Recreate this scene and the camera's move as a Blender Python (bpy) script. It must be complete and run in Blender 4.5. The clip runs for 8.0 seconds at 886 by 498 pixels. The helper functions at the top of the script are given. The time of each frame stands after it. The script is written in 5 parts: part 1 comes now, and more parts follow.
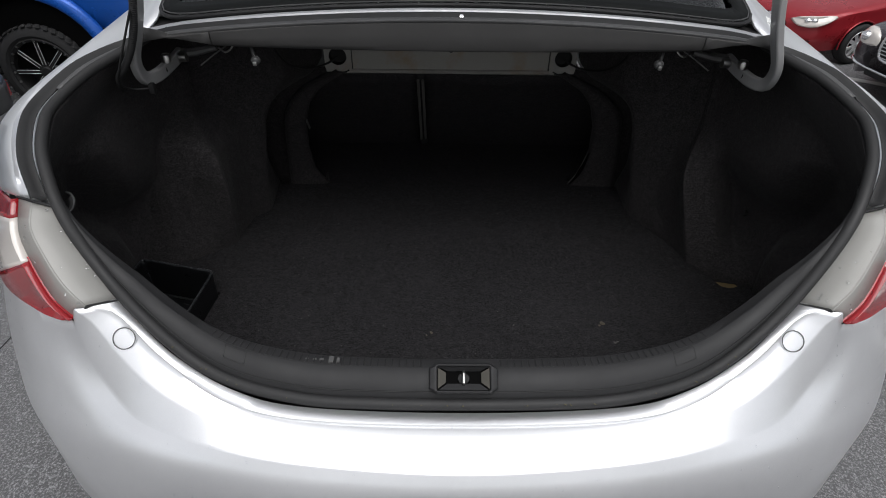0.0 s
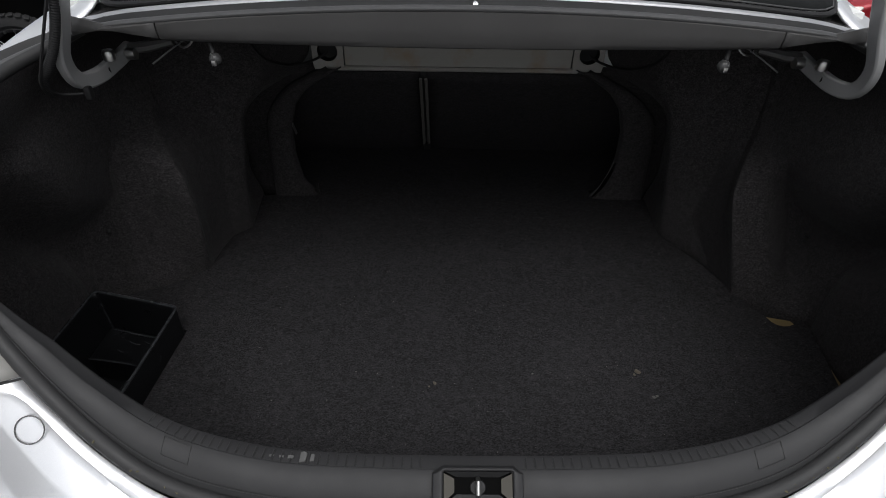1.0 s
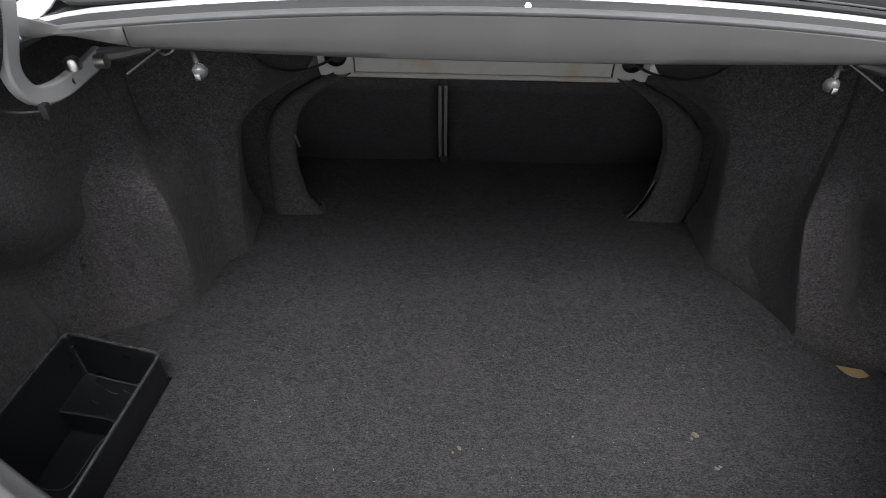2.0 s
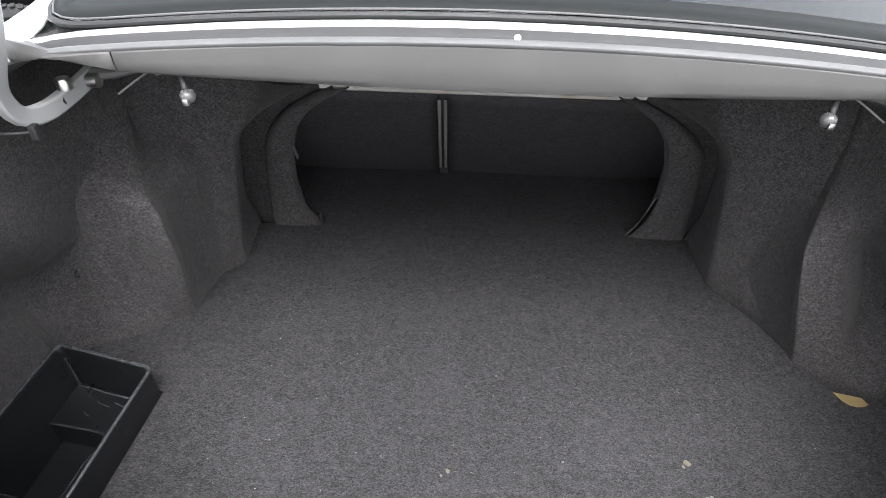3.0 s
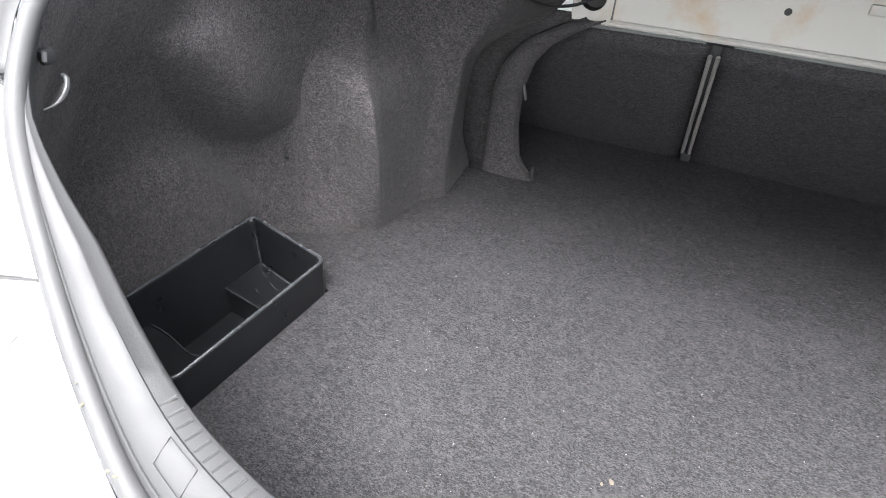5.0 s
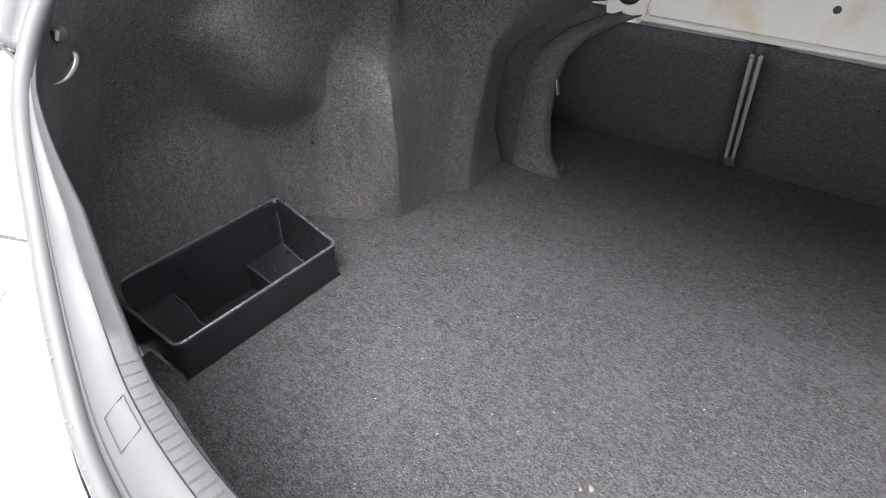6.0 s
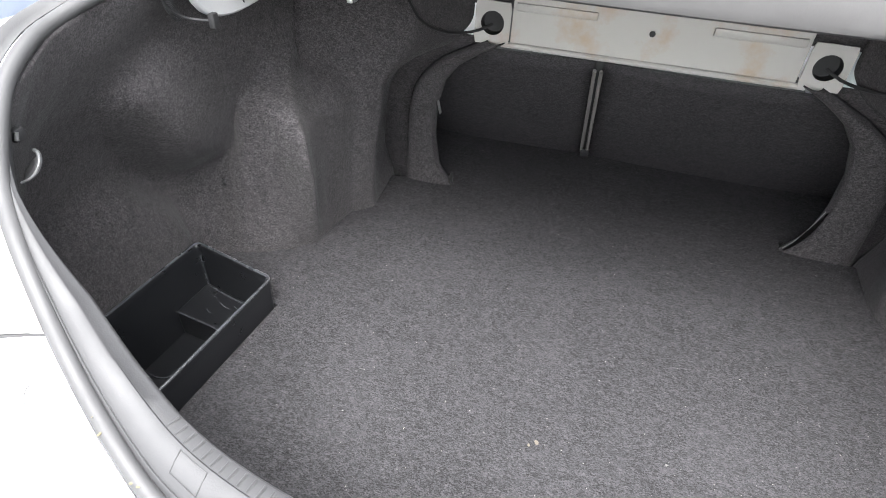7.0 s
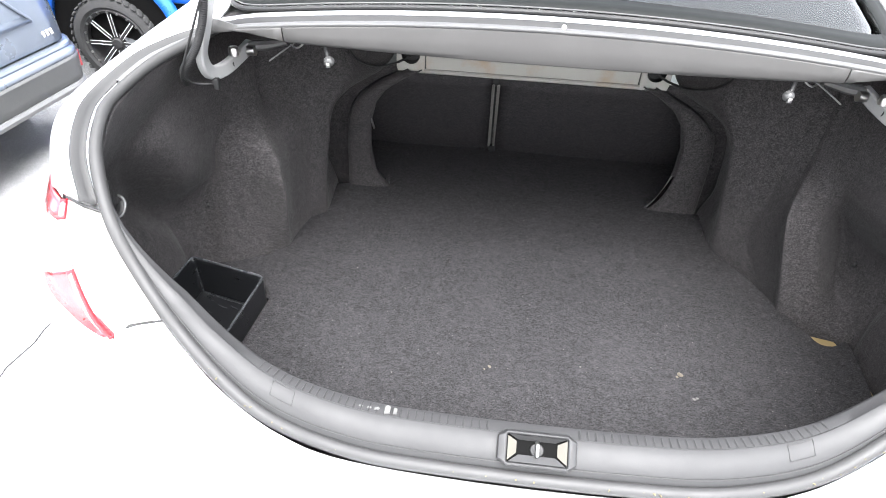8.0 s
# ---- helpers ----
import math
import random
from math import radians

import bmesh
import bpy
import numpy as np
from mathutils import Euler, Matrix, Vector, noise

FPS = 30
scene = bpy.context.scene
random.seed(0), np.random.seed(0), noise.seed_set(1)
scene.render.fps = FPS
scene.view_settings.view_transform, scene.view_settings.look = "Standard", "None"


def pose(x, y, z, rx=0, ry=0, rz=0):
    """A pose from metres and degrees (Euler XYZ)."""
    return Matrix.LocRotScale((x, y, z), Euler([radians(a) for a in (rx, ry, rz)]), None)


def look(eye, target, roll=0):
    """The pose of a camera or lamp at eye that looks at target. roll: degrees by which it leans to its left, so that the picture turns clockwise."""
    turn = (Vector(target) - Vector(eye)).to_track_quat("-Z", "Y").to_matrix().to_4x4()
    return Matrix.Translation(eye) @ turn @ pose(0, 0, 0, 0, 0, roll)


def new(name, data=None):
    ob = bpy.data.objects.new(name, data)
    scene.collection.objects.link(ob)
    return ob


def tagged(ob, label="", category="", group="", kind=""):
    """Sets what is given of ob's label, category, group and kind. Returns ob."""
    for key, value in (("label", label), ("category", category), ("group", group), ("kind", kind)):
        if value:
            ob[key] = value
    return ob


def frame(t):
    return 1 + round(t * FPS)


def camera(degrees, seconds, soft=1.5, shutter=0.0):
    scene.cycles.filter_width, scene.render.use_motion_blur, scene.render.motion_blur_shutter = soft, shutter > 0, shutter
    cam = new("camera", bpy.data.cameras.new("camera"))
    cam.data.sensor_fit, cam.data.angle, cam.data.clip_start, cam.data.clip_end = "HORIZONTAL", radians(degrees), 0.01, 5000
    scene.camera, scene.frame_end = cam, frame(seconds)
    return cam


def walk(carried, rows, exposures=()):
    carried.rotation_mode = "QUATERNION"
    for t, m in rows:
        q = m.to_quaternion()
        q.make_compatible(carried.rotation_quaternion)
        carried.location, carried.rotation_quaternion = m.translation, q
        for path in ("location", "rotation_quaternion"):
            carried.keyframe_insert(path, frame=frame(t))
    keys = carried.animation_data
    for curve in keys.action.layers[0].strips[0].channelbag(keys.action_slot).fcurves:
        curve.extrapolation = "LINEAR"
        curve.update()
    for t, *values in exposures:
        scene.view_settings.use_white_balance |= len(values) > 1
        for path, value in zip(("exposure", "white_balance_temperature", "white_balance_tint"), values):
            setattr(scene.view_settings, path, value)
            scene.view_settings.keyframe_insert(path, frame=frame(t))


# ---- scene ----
cam = camera(76.0, 8.0, soft=1.0)
# seconds, x, y, z, then the turn as pose() takes it
ROWS = [
    (0.0, -0.042, -0.604, 1.434, 51.94, -0.80, -0.41),
    (0.5, -0.047, -0.482, 1.400, 51.32, -0.91, -0.37),
    (1.0, -0.046, -0.380, 1.367, 51.08, -0.83, -0.01),
    (2.3, -0.140, -0.187, 1.321, 50.58, -1.36, 0.57),
    (2.5, -0.170, -0.187, 1.329, 50.64, -2.13, 0.45),
    (3.0, -0.065, -0.171, 1.350, 50.42, -1.48, 1.73),
    (3.5, 0.103, -0.170, 1.343, 50.65, -0.04, 3.02),
    (4.0, 0.017, -0.169, 1.306, 50.13, -1.35, 4.27),
    (4.5, -0.071, -0.163, 1.238, 50.80, -2.44, 14.30),
    (5.0, -0.088, -0.131, 1.138, 52.11, -1.52, 26.10),
    (5.2, -0.089, -0.117, 1.111, 52.12, -1.43, 29.10),
    (6.3, 0.010, -0.088, 1.148, 51.23, -0.50, 33.50),
    (6.5, -0.016, -0.110, 1.156, 51.40, -0.69, 29.12),
    (7.0, -0.067, -0.203, 1.248, 50.88, -2.07, 17.44),
    (7.5, -0.081, -0.330, 1.331, 51.25, -1.65, 9.27),
    (8.0, -0.102, -0.472, 1.422, 50.79, -2.09, 5.98),
]
EXPOSURES = [(0, 0.18), (1.2, 0.42), (2.3, 2.7), (3.0, 3.15), (3.5, 3.4), (4.5, 3.95), (5.2, 4.0), (6.5, 3.85), (7.5, 3.85), (8, 3.6)]
walk(cam, [(t, pose(*row)) for t, *row in ROWS], EXPOSURES)

# ---- world and light: a bright overcast day ----
world = bpy.data.worlds.new("overcast_sky")
scene.world = world
world.use_nodes = True
wn, wl = world.node_tree.nodes, world.node_tree.links
wn.clear()
w_out = wn.new("ShaderNodeOutputWorld")
w_bg = wn.new("ShaderNodeBackground")
w_hs = wn.new("ShaderNodeHueSaturation")
w_sky = wn.new("ShaderNodeTexSky")
w_sky.sky_type = 'NISHITA'
w_sky.sun_disc = False
w_sky.sun_elevation = radians(65)
w_sky.sun_rotation = radians(177)
w_sky.dust_density = 3.0
w_hs.inputs["Saturation"].default_value = 0.22
w_bg.inputs["Strength"].default_value = 0.115
wl.new(w_sky.outputs[0], w_hs.inputs["Color"])
wl.new(w_hs.outputs[0], w_bg.inputs["Color"])
wl.new(w_bg.outputs[0], w_out.inputs["Surface"])

sun_data = bpy.data.lights.new("sun", 'SUN')
sun_data.energy, sun_data.angle, sun_data.color = 1.95, radians(60), (0.985, 0.985, 1.0)
sun = new("sun", sun_data)
sun.matrix_world = look((0.8, -2.7, 8.6), (0, 0, 0))


# ---- materials ----
def material(name, color, rough=0.5, metal=0.0, coat=0.0, spec=0.5):
    m = bpy.data.materials.new(name)
    m.use_nodes = True
    b = m.node_tree.nodes["Principled BSDF"]
    b.inputs["Base Color"].default_value = (*color, 1)
    b.inputs["Roughness"].default_value = rough
    b.inputs["Metallic"].default_value = metal
    b.inputs["Coat Weight"].default_value = coat
    b.inputs["Coat Roughness"].default_value = 0.08
    b.inputs["Specular IOR Level"].default_value = spec
    return m


def noise_node(m, scale, detail=4.0, rough=0.6, stretch=None):
    nt = m.node_tree
    tex = nt.nodes.new("ShaderNodeTexNoise")
    tex.inputs["Scale"].default_value = scale
    tex.inputs["Detail"].default_value = detail
    tex.inputs["Roughness"].default_value = rough
    co = nt.nodes.new("ShaderNodeTexCoord")
    if stretch:
        mp = nt.nodes.new("ShaderNodeMapping")
        mp.inputs["Scale"].default_value = stretch
        nt.links.new(co.outputs["Object"], mp.inputs["Vector"])
        nt.links.new(mp.outputs[0], tex.inputs["Vector"])
    else:
        nt.links.new(co.outputs["Object"], tex.inputs["Vector"])
    return tex.outputs["Fac"]


def ramp(m, fac, *stops):
    r = m.node_tree.nodes.new("ShaderNodeValToRGB")
    els = r.color_ramp.elements
    while len(els) < len(stops):
        els.new(0.5)
    for e, (p, c) in zip(els, stops):
        e.position = p
        e.color = (*c, 1)
    m.node_tree.links.new(fac, r.inputs["Fac"])
    return r.outputs["Color"]


def mix(m, a, b, fac, how='MIX'):
    n = m.node_tree.nodes.new("ShaderNodeMix")
    n.data_type = 'RGBA'
    n.blend_type = how
    for sock, v in ((n.inputs[6], a), (n.inputs[7], b), (n.inputs[0], fac)):
        if isinstance(v, (int, float)):
            sock.default_value = v
        elif isinstance(v, tuple):
            sock.default_value = (*v, 1)
        else:
            m.node_tree.links.new(v, sock)
    return n.outputs[2]


def plug(m, socket, out):
    m.node_tree.links.new(out, m.node_tree.nodes["Principled BSDF"].inputs[socket])


def bump(m, fac, strength, distance=0.002):
    n = m.node_tree.nodes.new("ShaderNodeBump")
    n.inputs["Strength"].default_value = strength
    n.inputs["Distance"].default_value = distance
    m.node_tree.links.new(fac, n.inputs["Height"])
    plug(m, "Normal", n.outputs[0])


def grey(v, tint=(1, 1, 1)):
    return tuple(v * t for t in tint)


def paint(name, color, metal=0.0, rough=0.3):
    m = material(name, color, rough, metal, 0.3)
    fine = noise_node(m, 900, 2)
    wide = noise_node(m, 3, 5)
    c = mix(m, grey(0.9, color), grey(1.08, color), fine)
    plug(m, "Base Color", mix(m, c, grey(0.82, color), ramp(m, wide, (0.45, (0, 0, 0)), (0.8, (0.6, 0.6, 0.6)))))
    plug(m, "Roughness", ramp(m, wide, (0.3, grey(rough * 0.8)), (0.75, grey(rough * 1.4))))
    return m


def carpet(name, dark, light, stain=0.0, sheen=0.0, pile=520):
    m = material(name, dark, 0.95, 0.0, 0.0, 0.08)
    fibre = noise_node(m, pile, 2, 0.7, (0.62, 1.25, 1))
    fibre.node.inputs["Distortion"].default_value = 0.5
    tuft = noise_node(m, pile * 0.42, 3, 0.75, (0.7, 1.25, 1))
    streak = noise_node(m, 60, 4, 0.7, (1.0, 0.14, 0.3))
    broad = noise_node(m, 6, 6, 0.65)
    clump = noise_node(m, 85, 3, 0.6, (0.8, 1.1, 1))
    c = mix(m, dark, light, ramp(m, fibre, (0.36, (0, 0, 0)), (0.66, (1, 1, 1))))
    c = mix(m, c, grey(0.7, dark), ramp(m, tuft, (0.40, (0.42, 0.42, 0.42)), (0.56, (0, 0, 0))))
    c = mix(m, c, grey(1.35, light), ramp(m, tuft, (0.60, (0, 0, 0)), (0.74, (0.5, 0.5, 0.5))))
    c = mix(m, c, grey(1.0, light), ramp(m, streak, (0.48, (0, 0, 0)), (0.75, (0.12, 0.12, 0.12))))
    c = mix(m, c, grey(1.1, light), ramp(m, broad, (0.48, (0, 0, 0)), (0.85, (0.14 + 0.12 * stain,) * 3)))
    c = mix(m, c, grey(0.8, dark), ramp(m, clump, (0.36, (0.20, 0.20, 0.20)), (0.52, (0, 0, 0))))
    c = mix(m, c, grey(1.15, light), ramp(m, clump, (0.54, (0, 0, 0)), (0.72, (0.14, 0.14, 0.14))))
    if stain:
        spot = noise_node(m, 11, 7, 0.75)
        c = mix(m, c, (0.088, 0.088, 0.086), ramp(m, spot, (0.66, (0, 0, 0)), (0.84, (stain * 0.8,) * 3)))
        lint = noise_node(m, 260, 1, 0.5)
        c = mix(m, c, (0.17, 0.162, 0.15), ramp(m, lint, (0.77, (0, 0, 0)), (0.81, (0.7, 0.7, 0.7))))
    b = m.node_tree.nodes["Principled BSDF"]
    b.inputs["Sheen Weight"].default_value = sheen
    b.inputs["Sheen Roughness"].default_value = 0.45
    plug(m, "Base Color", c)
    bump(m, tuft, 0.6, 0.003)
    return m


def plastic(name, color, rough=0.5, grain=500, wear=0.25):
    m = material(name, color, rough, 0.0, 0.0, 0.4)
    g = noise_node(m, grain, 2)
    w = noise_node(m, 12, 6, 0.7)
    c = mix(m, color, grey(1.6, color), ramp(m, w, (0.5, (0, 0, 0)), (0.75, (wear,) * 3)))
    plug(m, "Base Color", c)
    plug(m, "Roughness", ramp(m, w, (0.3, grey(rough * 0.85)), (0.8, grey(min(1, rough * 1.25)))))
    bump(m, g, 0.25, 0.0006)
    return m


M_SILVER = paint("silver_paint", (0.90, 0.905, 0.92), 0.85, 0.36)
# Body silver toned down for the deck roll alone, where it rendered too bright.
M_ROLL = paint("toned_down_silver_paint", (0.52, 0.52, 0.535), 0.6, 0.36)
M_TAIL = paint("satin_tail_panel", (0.29, 0.285, 0.268), 0.0, 0.55)
M_CARPET = carpet("charcoal_carpet", (0.0088, 0.0085, 0.0089), (0.0455, 0.0440, 0.0463), 0.55, 0.0, 520)
M_LINER = carpet("charcoal_liner_felt", (0.0155, 0.0145, 0.0150), (0.0655, 0.0610, 0.0627), 0.0, 0.05, 480)
M_SEATBACK = carpet("dark_seat_carpet", (0.0170, 0.0160, 0.0170), (0.0560, 0.0530, 0.0560))
M_SILL = plastic("grey_sill_plastic", (0.0165, 0.0165, 0.0174), 0.62, 500, 0.15)
M_TRIM = plastic("grey_trim_plastic", (0.052, 0.0508, 0.0500), 0.55, 350, 0.3)
M_RUBBER = plastic("black_rubber", (0.014, 0.014, 0.0145), 0.55)
M_TRAY = plastic("black_tray_plastic", (0.0068, 0.0072, 0.0081), 0.30, 300, 0.5)
# Much paler tray plastic: edge highlights and wear are put into the colour.
M_TRAYRIM = plastic("worn_lit_tray_plastic", (0.0320, 0.0340, 0.0370), 0.28, 300, 0.4)
M_LIP = plastic("pale_grey_lip", (0.0700, 0.0700, 0.0710), 0.45, 300, 0.5)
M_SEAL = plastic("dusty_seal_rubber", (0.022, 0.022, 0.0225), 0.62)
M_STEEL = material("bright_steel", (0.42, 0.415, 0.405), 0.3, 1.0)
M_HINGE = paint("white_hinge_paint", (0.30, 0.30, 0.30), 0.2, 0.35)
M_DARKSTEEL = material("dark_bracket_steel", (0.2, 0.2, 0.2), 0.45, 0.8)
M_BLACK = plastic("matt_black", (0.008, 0.008, 0.0085), 0.65)
# Near-black that puts the shade inside hollows into the colour.
M_VOID = material("unlit_hollow", (0.003, 0.003, 0.003), 0.95, 0.0, 0.0, 0.05)
M_PRINT = material("black_glass_print", (0.006, 0.007, 0.007), 0.6, 0.0, 0.0, 0.15)
M_CREAM = material("translucent_clip_plastic", (0.045, 0.045, 0.045), 0.2)
M_PALE = plastic("pale_grey_cloth", (0.68, 0.685, 0.67), 0.9, 700, 0.15)
M_BEIGE = plastic("beige_primer", (0.055, 0.051, 0.042), 0.55, 300, 0.2)
M_EDGING = material("worn_grey_edging", (0.140, 0.136, 0.128), 0.5)
M_BOARD = material("tan_hardboard", (0.170, 0.122, 0.052), 0.8)
M_GLASSDARK = material("dark_glass", (0.02, 0.025, 0.025), 0.05)


def glass(name, tint, rough=0.0):
    m = material(name, tint, rough)
    b = m.node_tree.nodes["Principled BSDF"]
    b.inputs["Transmission Weight"].default_value = 1.0
    b.inputs["IOR"].default_value = 1.45
    return m


def pane(name, tint):
    """Thin window glass: clear tint, with gloss that grows at a slant."""
    m = bpy.data.materials.new(name)
    m.use_nodes = True
    n, k = m.node_tree.nodes, m.node_tree.links
    n.remove(n["Principled BSDF"])
    clear, gloss, fres, blend = n.new("ShaderNodeBsdfTransparent"), n.new("ShaderNodeBsdfGlossy"), n.new("ShaderNodeFresnel"), n.new("ShaderNodeMixShader")
    clear.inputs["Color"].default_value = (*tint, 1)
    gloss.inputs["Roughness"].default_value = 0.02
    fres.inputs["IOR"].default_value = 1.8
    k.new(fres.outputs[0], blend.inputs[0])
    k.new(clear.outputs[0], blend.inputs[1])
    k.new(gloss.outputs[0], blend.inputs[2])
    k.new(blend.outputs[0], n["Material Output"].inputs["Surface"])
    return m


M_GLASS = pane("green_tinted_glass", (0.80, 0.92, 0.86))
M_RED = material("red_lens", (0.27, 0.007, 0.012), 0.12, 0.0, 0.6)
M_PALELENS = material("pale_clear_lens", (0.62, 0.58, 0.54), 0.12, 0.0, 0.6)
M_CHROME = material("chrome", (0.85, 0.85, 0.86), 0.12, 1.0)

M_BRACE = material("primer_grey_sheet_metal", (0.36, 0.35, 0.325), 0.5, 0.1)
rust = noise_node(M_BRACE, 6, 6, 0.65)
plug(M_BRACE, "Base Color", mix(M_BRACE, (0.31, 0.30, 0.280), (0.27, 0.16, 0.07), ramp(M_BRACE, rust, (0.52, (0, 0, 0)), (0.72, (0.75, 0.75, 0.75)))))

M_ASPHALT = material("wet_dark_asphalt", (0.05, 0.05, 0.05), 0.75)
a1, a2, a3 = noise_node(M_ASPHALT, 160, 4, 0.8), noise_node(M_ASPHALT, 1.3, 6), noise_node(M_ASPHALT, 38, 3)
ac = mix(M_ASPHALT, (0.075, 0.075, 0.078), (0.46, 0.46, 0.465), ramp(M_ASPHALT, a1, (0.48, (0, 0, 0)), (0.68, (1, 1, 1))))
ac = mix(M_ASPHALT, ac, (0.14, 0.14, 0.143), ramp(M_ASPHALT, a2, (0.4, (0, 0, 0)), (0.7, (0.5, 0.5, 0.5))))
plug(M_ASPHALT, "Base Color", ac)
plug(M_ASPHALT, "Roughness", ramp(M_ASPHALT, a2, (0.35, grey(0.35)), (0.65, grey(0.8))))
bump(M_ASPHALT, a1, 0.8, 0.006)
M_LINE = plastic("worn_line_paint", (0.5, 0.5, 0.48), 0.8, 200, 0.3)


# ---- mesh helpers ----
def curve_through(points, n):
    """n points evenly along a smooth curve through the given points."""
    p = [Vector(q) for q in points]
    p = [p[0] * 2 - p[1]] + p + [p[-1] * 2 - p[-2]]
    fine = []
    for i in range(1, len(p) - 2):
        a, b, c, d = p[i - 1:i + 3]
        for k in range(24):
            t = k / 24
            fine.append(0.5 * ((2 * b) + (c - a) * t + (2 * a - 5 * b + 4 * c - d) * t * t + (3 * b - a - 3 * c + d) * t ** 3))
    fine.append(p[-2])
    run = [0.0]
    for u, v in zip(fine, fine[1:]):
        run.append(run[-1] + (v - u).length)
    out, j = [], 0
    for k in range(n):
        s = run[-1] * k / (n - 1)
        while j < len(run) - 2 and run[j + 1] < s:
            j += 1
        w = (s - run[j]) / max(run[j + 1] - run[j], 1e-9)
        out.append(fine[j].lerp(fine[j + 1], w))
    return out


def grid_bm(rows, closed=False):
    """A sheet through rows of equally many points."""
    bm = bmesh.new()
    vs = [[bm.verts.new(q) for q in r] for r in rows]
    for a, b in zip(vs, vs[1:]):
        m = len(a)
        for k in range(m if closed else m - 1):
            bm.faces.new((a[k], a[(k + 1) % m], b[(k + 1) % m], b[k]))
    return bm


def cap(bm, rows_first=True):
    bmesh.ops.holes_fill(bm, edges=[e for e in bm.edges if e.is_boundary], sides=0)


def box_bm(size, at=(0, 0, 0), bevel=0.0, segments=2, turn=None):
    bm = bmesh.new()
    bmesh.ops.create_cube(bm, size=1.0)
    bmesh.ops.scale(bm, vec=size, verts=bm.verts)
    if bevel:
        bmesh.ops.bevel(bm, geom=bm.edges[:], offset=bevel, segments=segments, affect='EDGES', profile=0.5)
    if turn:
        bmesh.ops.transform(bm, matrix=turn, verts=bm.verts)
    bmesh.ops.translate(bm, vec=at, verts=bm.verts)
    return bm


def tube_bm(points, radius, sides=10, squash=1.0, ends=True):
    """A round bar along points; radius may be a list."""
    bm = bmesh.new()
    pts = [Vector(q) for q in points]
    rings, up = [], Vector((0.13, 0.31, 0.94)).normalized()
    for i, q in enumerate(pts):
        d = (pts[min(i + 1, len(pts) - 1)] - pts[max(i - 1, 0)]).normalized()
        side = d.cross(up).normalized()
        top = side.cross(d).normalized()
        r = radius[i] if isinstance(radius, (list, tuple)) else radius
        rings.append([bm.verts.new(q + r * (math.cos(2 * math.pi * k / sides) * side + squash * math.sin(2 * math.pi * k / sides) * top)) for k in range(sides)])
    for a, b in zip(rings, rings[1:]):
        for k in range(sides):
            bm.faces.new((a[k], a[(k + 1) % sides], b[(k + 1) % sides], b[k]))
    if ends:
        bm.faces.new(rings[0][::-1])
        bm.faces.new(rings[-1])
    return bm


def lathe_bm(profile, sides=40, axis='Y'):
    """Turns (radius, along) pairs round an axis."""
    rows = []
    for r, h in profile:
        ring = []
        for k in range(sides):
            a = 2 * math.pi * k / sides
            c, s = r * math.cos(a), r * math.sin(a)
            ring.append((c, h, s) if axis == 'Y' else (c, s, h) if axis == 'Z' else (h, c, s))
        rows.append(ring)
    return grid_bm(rows, True)


def prism_bm(outline, depth):
    """A flat outline in x and z, given depth along y."""
    bm = bmesh.new()
    a = [bm.verts.new((x, 0, z)) for x, z in outline]
    b = [bm.verts.new((x, depth, z)) for x, z in outline]
    bm.faces.new(a)
    bm.faces.new(b[::-1])
    for k in range(len(a)):
        bm.faces.new((a[k - 1], a[k], b[k], b[k - 1]))
    return bm


def slab_bm(outline, z0, z1):
    """A flat plate with an outline in x and y, between two heights."""
    bm = bmesh.new()
    a = [bm.verts.new((x, y, z0)) for x, y in outline]
    b = [bm.verts.new((x, y, z1)) for x, y in outline]
    bm.faces.new(a)
    bm.faces.new(b[::-1])
    for k in range(len(a)):
        bm.faces.new((a[k - 1], a[k], b[k], b[k - 1]))
    return bm


def soft_grid(rows, nu, nv, passes):
    """A sheet through a coarse net of points, straight between them, its creases eased by some passes."""
    net = np.array([[tuple(q) for q in r] for r in rows])
    us = np.linspace(0, len(net) - 1, (len(net) - 1) * nu + 1)
    vs = np.linspace(0, len(net[0]) - 1, (len(net[0]) - 1) * nv + 1)
    iu, iv = np.minimum(us.astype(int), len(net) - 2), np.minimum(vs.astype(int), len(net[0]) - 2)
    fu, fv = (us - iu)[:, None, None], (vs - iv)[None, :, None]
    fine = (net[iu][:, iv] * (1 - fu) * (1 - fv) + net[iu + 1][:, iv] * fu * (1 - fv) + net[iu][:, iv + 1] * (1 - fu) * fv + net[iu + 1][:, iv + 1] * fu * fv)
    for _ in range(passes):
        f = fine.copy()
        f[1:-1] = 0.5 * fine[1:-1] + 0.25 * (fine[2:] + fine[:-2])
        g = f.copy()
        g[:, 1:-1] = 0.5 * f[:, 1:-1] + 0.25 * (f[:, 2:] + f[:, :-2])
        fine = g
    return grid_bm([[Vector(q) for q in r] for r in fine])


def blob_bm(size, m):
    bm = bmesh.new()
    bmesh.ops.create_uvsphere(bm, u_segments=20, v_segments=12, radius=1.0, matrix=m @ Matrix.Diagonal((*size, 1)))
    return bm


def join(*bms):
    out = bmesh.new()
    for b in bms:
        me = bpy.data.meshes.new("join")
        b.to_mesh(me)
        b.free()
        out.from_mesh(me)
        bpy.data.meshes.remove(me)
    return out


def mirrored(bm):
    bmesh.ops.scale(bm, vec=(-1, 1, 1), verts=bm.verts)
    bmesh.ops.reverse_faces(bm, faces=bm.faces)
    return bm


def moved(bm, m):
    bmesh.ops.transform(bm, matrix=m, verts=bm.verts)
    return bm


